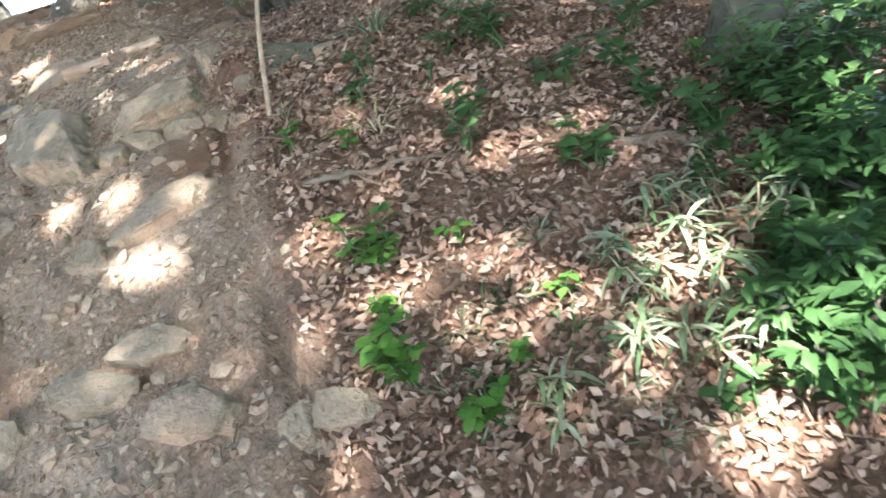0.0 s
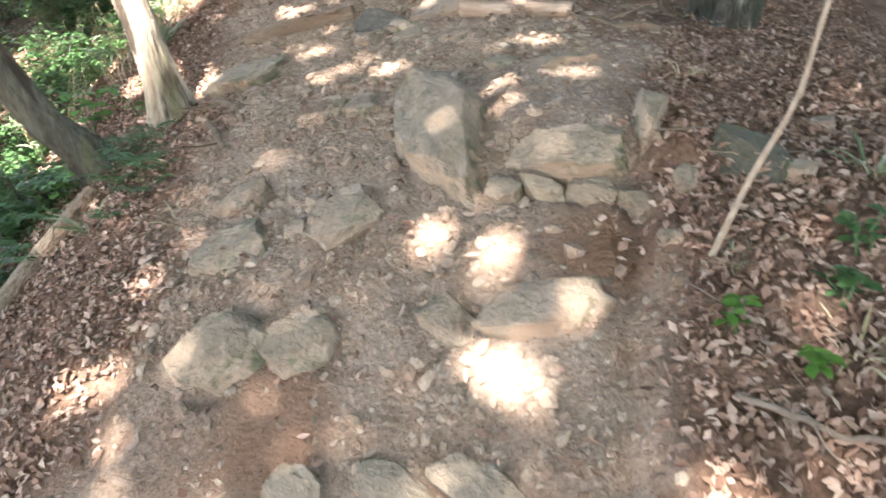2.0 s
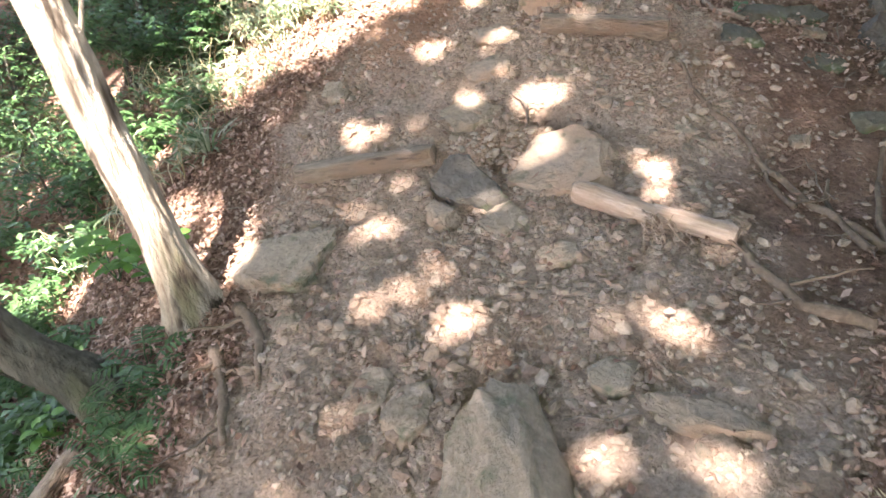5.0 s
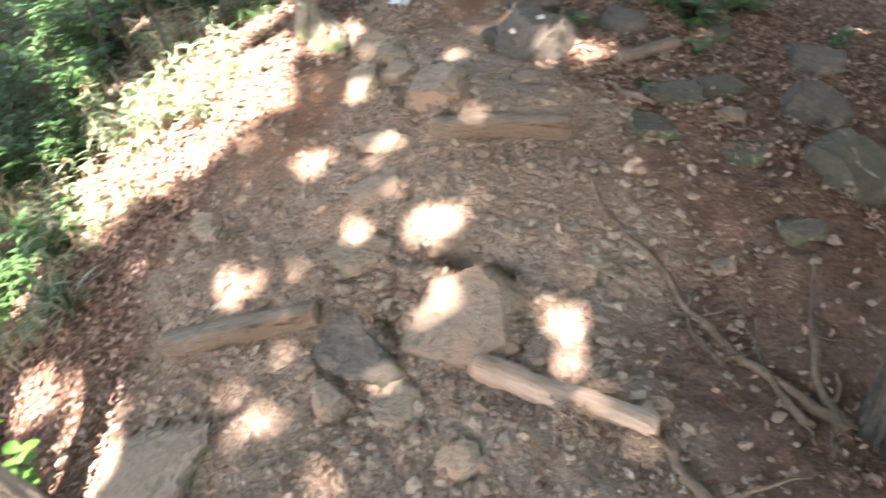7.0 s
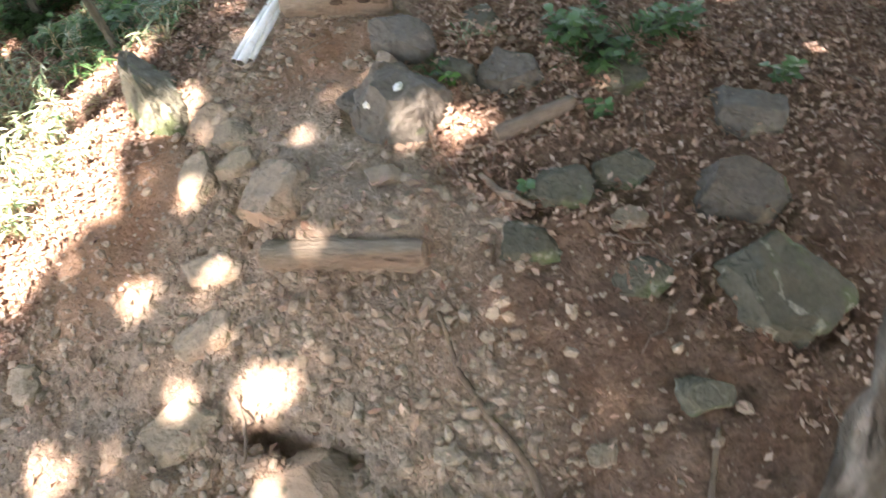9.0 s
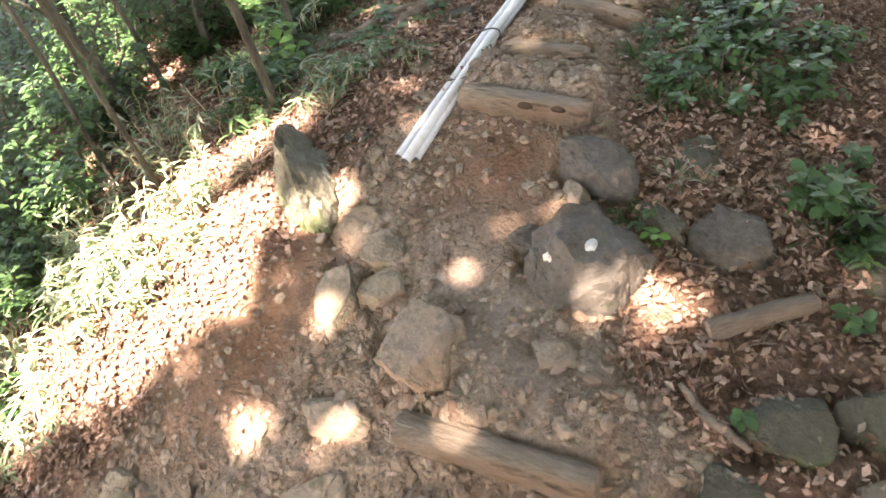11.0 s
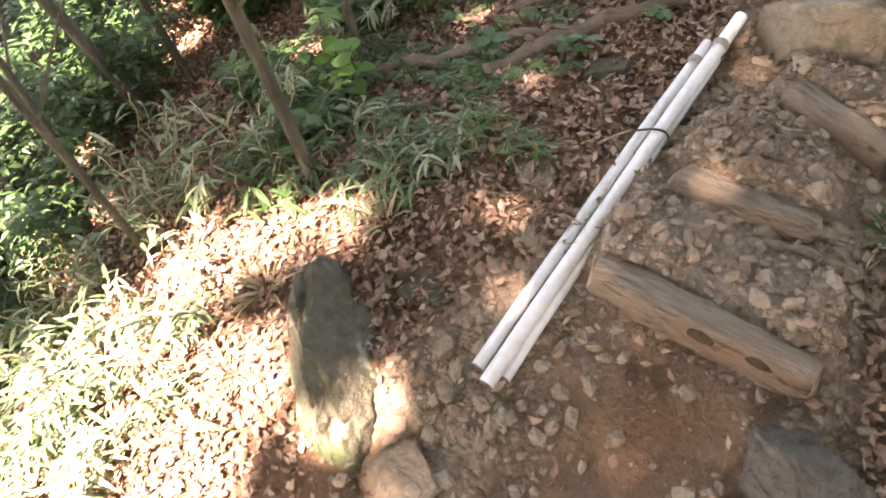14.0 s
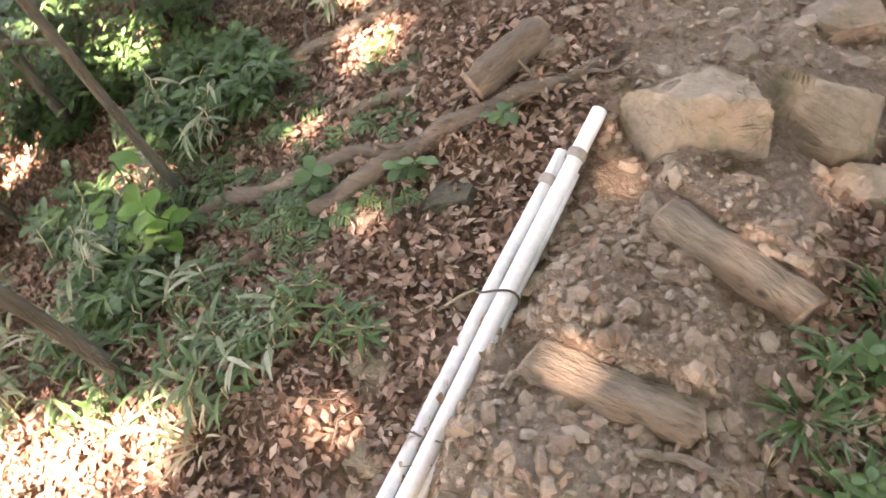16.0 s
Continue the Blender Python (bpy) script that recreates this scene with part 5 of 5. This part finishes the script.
for i, (x, y, r, h, n) in enumerate(((-2.6, 4.1, 0.4, 0.5, 700), (-3.25, 3.86, 0.5, 0.7, 800), (-2.98, 5.26, 0.5, 0.6, 800), (-3.86, 5.58, 0.6, 0.9, 900), (-2.47, 5.31, 0.35, 0.5, 600), (-2.6, 3.2, 0.4, 0.5, 600), (-2.3, 2.4, 0.35, 0.4, 500),
                                     (-2.75, 6.0, 0.4, 0.6, 700), (-3.3, 6.9, 0.5, 0.8, 800), (-2.0, 6.8, 0.35, 0.5, 600), (-2.5, 7.7, 0.5, 0.7, 800))):
    shrub(x, y, r, h, n, 600 + i, LEAF, "leafy green shrub in the shade of the bank")
for i, (x, y, r, h, n) in enumerate(((-1.5, 8.2, 0.5, 0.6, 800), (-4.6, 4.6, 0.7, 0.9, 900), (-4.3, 6.6, 0.7, 1.0, 900), (-5.2, 8.0, 0.8, 1.1, 900), (-3.9, 8.6, 0.7, 1.0, 900), (1.9, 1.6, 0.4, 0.5, 700), (1.6, 0.7, 0.35, 0.4, 600), (1.1, 6.9, 0.4, 0.5, 600),
                                     (2.1, 5.6, 0.5, 0.6, 700), (-6.5, 6.0, 0.9, 1.2, 900), (-6.2, 10.0, 0.9, 1.2, 900))):
    shrub(x, y, r, h, n, 640 + i, LEAF, "dark green shrub further into the forest")
for i, (x, y, r, h, n) in enumerate(((-2.35, 4.85, 0.3, 0.35, 600), (-2.75, 4.9, 0.35, 0.5, 700), (-3.3, 5.6, 0.45, 0.7, 800), (-3.5, 4.6, 0.5, 0.7, 800), (-4.1, 5.2, 0.6, 0.8, 800), (-2.55, 5.75, 0.3, 0.5, 700), (-3.0, 6.4, 0.45, 0.6, 800),
                                     (-3.7, 6.3, 0.5, 0.8, 800), (-2.4, 6.5, 0.35, 0.5, 700), (-2.9, 7.0, 0.45, 0.6, 800), (-1.95, 7.5, 0.4, 0.5, 700), (-4.9, 5.6, 0.7, 1.0, 900), (-5.6, 6.6, 0.8, 1.1, 900), (-4.7, 7.4, 0.7, 1.0, 900))):
    shrub(x, y, r, h, n, 700 + i, LEAF, "dense green shrub below the saplings")
for i, (x, y, h, n, size, tone) in enumerate(((0.12, 6.02, 0.10, 18, 0.035, "dark"), (0.30, 5.92, 0.10, 18, 0.035, "dark"), (0.20, 5.62, 0.07, 12, 0.03, "dark"), (0.42, 6.0, 0.12, 18, 0.04, "dark"), (0.25, 6.18, 0.12, 18, 0.04, "dark"), (0.5, 5.6, 0.08, 14, 0.035, "dark"),
                                             (0.82, 1.6, 0.06, 10, 0.03, "dark"), (0.55, 1.12, 0.06, 10, 0.03, "fresh"), (0.48, 0.86, 0.06, 10, 0.03, "fresh"), (0.66, 0.92, 0.06, 10, 0.03, "fresh"))):
    seedling(x, y, h, n, size, tone, 360 + i)
for i, (x, y, r, h, n) in enumerate(((-1.15, 7.15, 0.2, 0.2, 90), (-0.95, 6.95, 0.12, 0.12, 50), (-1.4, 6.9, 0.2, 0.2, 80), (-1.3, 7.4, 0.25, 0.25, 90), (0.50, 0.74, 0.06, 0.05, 16))):
    bamboo_grass(x, y, r, h, n, 460 + i, "pale bamboo grass at the edge of the sun")
for i, (x, y, r, n) in enumerate(((0.32, 5.78, 0.05, 40), (0.14, 5.92, 0.045, 36), (0.38, 5.88, 0.05, 36), (0.5, 1.0, 0.05, 30), (0.36, 1.08, 0.05, 30), (0.62, 0.80, 0.05, 30), (0.70, 1.05, 0.05, 30), (0.42, 1.72, 0.05, 26), (-1.2, 5.75, 0.06, 40), (-1.0, 5.95, 0.05, 30))):
    grass_tuft(x, y, r, n, 760 + i, BLADE, "tuft of narrow green grass blades")
for i, (x, y, r, h, n) in enumerate(((1.38, 0.75, 0.22, 0.22, 500), (1.28, 0.45, 0.18, 0.18, 400), (1.5, 1.0, 0.22, 0.28, 500))):
    shrub(x, y, r, h, n, 730 + i, LEAF, "low green shrub beside the trail")
for i, (x, y, r, h, n) in enumerate(((-1.56, 5.58, 0.12, 0.14, 60), (-1.47, 5.72, 0.12, 0.14, 60), (-1.32, 5.7, 0.10, 0.12, 45), (-1.04, 5.68, 0.07, 0.10, 22), (-1.15, 5.64, 0.08, 0.10, 28), (-1.42, 5.52, 0.10, 0.12, 50), (-1.54, 5.93, 0.12, 0.14, 50), (-1.68, 5.75, 0.14, 0.16, 60), (-1.75, 6.05, 0.14, 0.18, 60))):
    bamboo_grass(x, y, r * 0.85, h * 0.8, n // 2, 480 + i, "low bamboo grass among fallen leaves", LEAF)
for i, (x, y, n, ln) in enumerate(((-1.47, 6.11, 7, 0.13), (-1.27, 6.12, 6, 0.11), (-1.1, 6.27, 6, 0.10), (-0.97, 6.38, 6, 0.09), (-1.31, 6.41, 7, 0.12), (-1.23, 5.9, 6, 0.09), (-1.56, 6.32, 8, 0.14), (-1.62, 6.0, 7, 0.13), (-1.12, 6.12, 6, 0.10))):
    fern(x, y, n, ln, 560 + i)
for i, (x, y) in enumerate(((0.37, 0.81), (0.49, 0.73), (0.59, 0.72), (0.69, 0.58), (0.69, 1.05), (0.77, 0.71), (0.42, 0.99), (0.58, 0.63))):
    grass_tuft(x, y, 0.05, 34, 780 + i, BLADE, "short tuft of grass among fallen leaves")
for i, (x, y) in enumerate(((0.38, 1.18), (0.28, 0.98), (0.37, 0.79), (0.96, 1.16), (0.5, 1.49), (0.92, 1.66), (1.42, 1.23), (0.74, 0.59))):
    seedling(x, y, 0.07 + 0.01 * (i % 4), 12, 0.035, ("fresh", "dark")[i % 2], 380 + i)
for i, (x, y) in enumerate(((1.05, 0.63), (1.25, 0.72), (0.93, 0.53))):
    shrub(x, y, 0.14, 0.2, 360, 750 + i, LEAF, "low green shrub beside the trail")
for i, (x, y) in enumerate(((-2.36, 2.85), (-2.37, 3.2), (-2.02, 2.37), (-3.18, 4.04), (-1.69, 2.65), (-1.71, 2.48))):
    fern(x, y, 7, 0.13, 580 + i)
for i, (x, y, r, h, n) in enumerate(((-2.5, 3.0, 0.28, 0.28, 600), (-2.25, 2.75, 0.22, 0.22, 500), (-2.1, 2.48, 0.18, 0.18, 400), (-2.55, 3.35, 0.28, 0.3, 600), (-1.95, 2.75, 0.12, 0.14, 260))):
    shrub(x, y, r, h, n, 770 + i, LEAF, "leafy green shrub in the shade of the bank")
for i, (x, y) in enumerate(((-2.17, 6.56), (-1.78, 6.58), (-2.32, 6.36), (-1.71, 6.35), (-1.48, 6.5), (-1.86, 6.0), (-1.51, 5.83))):
    shrub(x, y, 0.15, 0.13, 380, 790 + i, LEAF, "low green undergrowth above the fallen leaves")

# extra pale clumps that stand in for the glare of sunlit litter on the bank
for i, (x, y, r, h, n) in enumerate(((-1.36, 4.72, 0.13, 0.10, 60), (-1.28, 4.95, 0.11, 0.09, 50), (-1.44, 5.02, 0.13, 0.12, 60), (-1.62, 4.52, 0.15, 0.14, 70), (-1.50, 4.88, 0.13, 0.12, 60), (-1.72, 4.68, 0.15, 0.16, 70), (-1.84, 4.20, 0.15, 0.14, 60), (-1.66, 4.30, 0.13, 0.10, 50))):
    bamboo_grass(x, y, r, h, n, 820 + i, "low bamboo grass added to whiten the sunlit bank", fine=0.7)
for i, (x, y) in enumerate(((0.34, 0.90), (0.42, 0.86), (0.52, 0.80), (0.46, 0.94), (0.60, 0.86), (0.72, 0.82), (0.66, 0.68), (0.80, 0.62), (0.90, 0.62), (0.84, 0.72), (0.56, 0.96), (0.96, 0.72))):
    grass_tuft(x, y, 0.055, 30, 920 + i, (BLADE, LEAF, STRAW)[i % 3], ("short tuft of grass among fallen leaves", "dark green tuft among fallen leaves", "dry straw-coloured grass tuft")[i % 3])
for i, (x, y) in enumerate(((0.36, 1.20), (0.34, 1.06), (0.28, 0.94), (0.36, 0.80), (0.95, 1.12), (1.12, 0.94), (1.20, 1.20), (0.60, 1.62), (0.70, 1.74))):
    seedling(x, y, 0.07 + 0.012 * (i % 3), 16, 0.038, ("fresh", "dark")[i > 3], 940 + i)
for i, (x, y, r, h, n) in enumerate(((-2.30, 2.50, 0.24, 0.26, 420), (-2.05, 2.22, 0.20, 0.20, 360), (-2.50, 2.15, 0.26, 0.28, 420), (-2.00, 3.02, 0.20, 0.22, 360), (-2.20, 1.95, 0.20, 0.20, 340), (-1.85, 2.36, 0.14, 0.12, 240), (-1.78, 2.80, 0.12, 0.12, 220), (-2.26, 4.14, 0.20, 0.20, 340), (-2.42, 3.72, 0.22, 0.22, 360), (-2.05, 4.32, 0.16, 0.16, 280), (-2.52, 4.32, 0.22, 0.24, 360))):
    shrub(x, y, r, h, n, 960 + i, LEAF, "leafy green shrub hanging over the bank")
# green tangle on the slope east of the steps, and on the shaded bank
for i, (x, y) in enumerate(((0.02, 5.92), (0.10, 5.80), (0.19, 5.98), (0.12, 6.16), (0.30, 6.10), (0.38, 5.90), (0.20, 5.68), (0.12, 5.64), (0.30, 5.68), (0.44, 5.70), (0.55, 5.36), (0.66, 5.28), (0.60, 5.22), (0.74, 5.20), (0.80, 5.34), (0.96, 5.42))):
    grass_tuft(x, y, 0.075, 60, 840 + i, LEAF, "soft tuft of fine dark green grass")
for i, (x, y, r, h, n) in enumerate(((0.24, 5.90, 0.11, 0.09, 110), (0.40, 6.05, 0.12, 0.10, 120), (0.16, 5.74, 0.08, 0.06, 70), (0.50, 5.80, 0.11, 0.09, 110), (0.58, 5.32, 0.10, 0.08, 100), (0.70, 5.24, 0.09, 0.07, 90), (0.88, 5.40, 0.10, 0.07, 90), (0.34, 6.28, 0.12, 0.10, 110), (0.60, 6.10, 0.14, 0.12, 130))):
    shrub(x, y, r, h, n, 860 + i, LEAF, "low trailing plant with small green leaves")
for i, (x, y, n, ln) in enumerate(((-1.40, 2.78, 8, 0.13), (-1.30, 2.68, 8, 0.12), (-1.44, 2.68, 7, 0.12), (-1.80, 2.58, 7, 0.13), (-1.38, 2.48, 6, 0.09), (-1.92, 2.48, 7, 0.12), (-1.62, 2.62, 7, 0.10), (-2.05, 2.62, 8, 0.14), (-0.86, 6.18, 6, 0.08), (-1.08, 6.06, 7, 0.10), (-1.16, 5.90, 6, 0.09))):
    fern(x, y, n, ln, 880 + i)
for i, (x, y, r, h) in enumerate(((-1.04, 5.78, 0.08, 0.09), (-0.92, 5.86, 0.07, 0.08), (-1.13, 5.73, 0.09, 0.09), (-1.34, 5.80, 0.12, 0.12), (-0.80, 5.84, 0.06, 0.06), (0.08, 6.02, 0.06, 0.06))):
    bamboo_grass(x, y, r, h, 40, 900 + i, "low green bamboo grass among fallen leaves", LEAF, 0.7)


# ---- loose cover of the ground ----
def pebble_shapes(n, seed):
    rnd = np.random.RandomState(seed)
    bm = bmesh.new()
    bmesh.ops.create_icosphere(bm, subdivisions=1, radius=1)
    base = np.array([tuple(v.co) for v in bm.verts])
    faces = [tuple(v.index for v in f.verts) for f in bm.faces]
    bm.free()
    return [(base * (1 + rnd.uniform(-0.28, 0.28, (len(base), 1))), faces) for _ in range(n)]


PEBBLES = pebble_shapes(10, 2)


def trodden_many(x, y):
    n = np.array([0.14 * noise.noise((a * 2.3, b * 2.3, 5)) + 0.06 * noise.noise((a * 9, b * 9, 2)) for a, b in zip(x.tolist(), y.tolist())])
    inside = np.minimum(x - np.interp(y, EDGE_Y, EDGE_W), np.interp(y, EDGE_Y, EDGE_E) - x) + n
    return step(-0.07, 0.10, inside)


def strew(name, shapes, x, y, sizes, lift, tilt, mat, rnd, smooth):
    """One mesh of many small pieces laid on the slope; every piece has its own turn, tilt and size."""
    n = len(x)
    d = 0.12
    up = np.stack([(lie(x - d, y) - lie(x + d, y)) / (2 * d), (lie(x, y - d) - lie(x, y + d)) / (2 * d), np.ones(n)], 1) + rnd.normal(0, tilt, (n, 3))
    up /= np.linalg.norm(up, axis=1)[:, None]
    yaw = rnd.uniform(0, 6.283, n)
    t = np.stack([np.cos(yaw), np.sin(yaw), np.zeros(n)], 1)
    t -= up * (t * up).sum(1)[:, None]
    t /= np.linalg.norm(t, axis=1)[:, None]
    s = np.cross(up, t)
    z = lie(x, y) + np.array([rough(a, b) for a, b in zip(x.tolist(), y.tolist())]) + gap(x, y) + lift
    pos = np.stack([x, y, z], 1)
    kind = rnd.randint(len(shapes), size=n)
    vs, fs, base = [], [], 0
    for i, (v, f) in enumerate(shapes):
        k = np.where(kind == i)[0]
        q = (v[None, :, 0, None] * (t[k] * sizes[k, 0:1])[:, None] + v[None, :, 1, None] * (s[k] * sizes[k, 1:2])[:, None]
             + v[None, :, 2, None] * (up[k] * sizes[k, 2:3])[:, None] + pos[k][:, None])
        vs.append(q.reshape(-1, 3))
        fs.append((np.array(f)[None] + (base + np.arange(len(k)) * len(v))[:, None, None]).reshape(-1, len(f[0])))
        base += len(k) * len(v)
    vs, fs = np.concatenate(vs), np.concatenate(fs)
    me = bpy.data.meshes.new(name)
    corners = fs.shape[1]
    me.vertices.add(len(vs))
    me.vertices.foreach_set("co", vs.ravel())
    me.loops.add(fs.size)
    me.loops.foreach_set("vertex_index", fs.ravel())
    me.polygons.add(len(fs))
    me.polygons.foreach_set("loop_start", np.arange(0, fs.size, corners))
    me.polygons.foreach_set("use_smooth", [smooth] * len(fs))
    me.materials.append(mat)
    me.update(calc_edges=True)
    return new(name, me)


def gravel(count, lo, hi, seed):
    rnd = np.random.RandomState(seed)
    x, y = rnd.uniform(-1.6, 1.0, count * 5), rnd.uniform(0.6, 7.2, count * 5)
    patchy = 0.7 + 0.9 * np.array([noise.noise((a * 1.6, b * 1.6, 11)) for a, b in zip(x.tolist(), y.tolist())])
    keep = np.where(rnd.rand(len(x)) < (0.10 + 0.90 * trodden_many(x, y)) * np.clip(patchy, 0.12, 1) * (0.5 + 0.5 * step(2.4, 3.2, y)) * (1 - 0.85 * bare_earth(x, y)) * (1 - 0.85 * shaded_mould(x, y)))[0][:count]
    x, y = x[keep], y[keep]
    r = lo * (hi / lo) ** (rnd.rand(len(x)) ** 2.4)
    sizes = np.stack([r, r * rnd.uniform(0.55, 0.95, len(x)), r * rnd.uniform(0.28, 0.6, len(x))], 1)
    return tagged(strew("gravel", PEBBLES, x, y, sizes, r * 0.12, 0.15, PEBBLE, rnd, False), "loose angular tan and grey gravel on the trodden earth", "gravel", kind="stuff")


gravel(30000, 0.003, 0.015, 5)
gravel(8200, 0.009, 0.030, 9)

loose = [stone_mesh("loose_stone", (1, 1, 0.45), 900 + k, 0.6, 5, 3, (STONE, STONE, TAN_STONE)[k % 3]) for k in range(9)]
rnd = random.Random(8)
made = 0
while made < 230:
    y, x = rnd.uniform(0.9, 6.9), rnd.uniform(-1.3, 0.8)
    if rnd.random() > trodden(x, y) * (1 - 0.85 * float(shaded_mould(x, y))):
        continue
    s = rnd.choice((0.018, 0.022, 0.025, 0.03, 0.038, 0.052))
    ob = new("loose_stone", loose[rnd.randrange(9)])
    ob.matrix_world = Matrix.Translation((x, y, gz(x, y))) @ Euler((rnd.uniform(-0.2, 0.2), rnd.uniform(-0.2, 0.2), rnd.uniform(0, 6.28))).to_matrix().to_4x4() @ Matrix.Diagonal((s, s * rnd.uniform(0.6, 0.9), s * rnd.uniform(0.5, 0.8), 1))
    tagged(ob, "small broken stone on the gravelly trail", "stone", "loose stones on the trail")
    made += 1


def litter(count, lo, hi, seed, on_trail, west=-3.0, east=1.9, south=0.0, north=8.2):
    """Dead leaves, thick beside the trail and thin on it."""
    rnd = np.random.RandomState(seed)
    shapes = [leaf_shape(w, f, c, 2) for w, f, c in ((0.24, 0.5, 0.5), (0.30, 0.2, -0.5), (0.20, -0.4, 0.8), (0.34, 0.7, 0.2), (0.16, 0.4, -0.9), (0.38, -0.5, 0.9))]
    x, y = rnd.uniform(west, east, int(count * 1.9)), rnd.uniform(south, north, int(count * 1.9))
    keep = np.where(rnd.rand(len(x)) > np.maximum(trodden_many(x, y) * (1 - on_trail), 0.62 * shaded_mould(x, y)))[0][:count]
    x, y = x[keep], y[keep]
    ln = rnd.uniform(lo, hi, len(x))
    sizes = np.stack([ln, ln * rnd.uniform(0.7, 1.2, len(x)), ln * rnd.uniform(0.5, 1.6, len(x))], 1)
    return tagged(strew("leaf_litter", shapes, x, y, sizes, rnd.uniform(0.001, 0.024, len(x)), 0.34, DEAD_LEAF, rnd, True), "thick layer of dry brown and pinkish-grey fallen leaves", "leaf litter", kind="stuff")


litter(190000, 0.011, 0.032, 12, 0.025)
litter(24000, 0.022, 0.044, 13, 0.2, -8.0, 5.5, -3.5, 12.0)


def twigs(count, seed):
    rnd = random.Random(seed)
    shapes = [tuple((np.array([tuple(p) for p in v]), f)) for v, f in (tube(bend((-0.5, 0, 0), (0.5, 0, 0), 5, 0, 0.12, k), [0.012, 0.014, 0.013, 0.011, 0.008], 4) for k in range(6))]
    places = []
    while len(places) < count:
        x, y = rnd.uniform(-2.6, 1.8), rnd.uniform(0.3, 7.6)
        if rnd.random() < trodden(x, y) * 0.85:
            continue
        ln = rnd.uniform(0.05, 0.2)
        m = along(slope(x, y), rnd.uniform(0, 6.28)) @ turn(0, 0, rnd.uniform(-0.15, 0.15), (ln, ln, ln))
        places.append((rnd.randrange(6), m, np.array((x, y, gz(x, y) + 0.012))))
    return tagged(scatter("twigs", shapes, places, DEADWOOD), "thin dry twigs strewn over the leaf litter", "twigs", kind="stuff")


twigs(900, 21)
patch(-0.083, 4.95, 0.014, 0.016, 0.2, "patch of white lichen on a dark boulder")
patch(0.033, 4.965, 0.017, 0.022, 0.2, "patch of white lichen on a dark boulder")
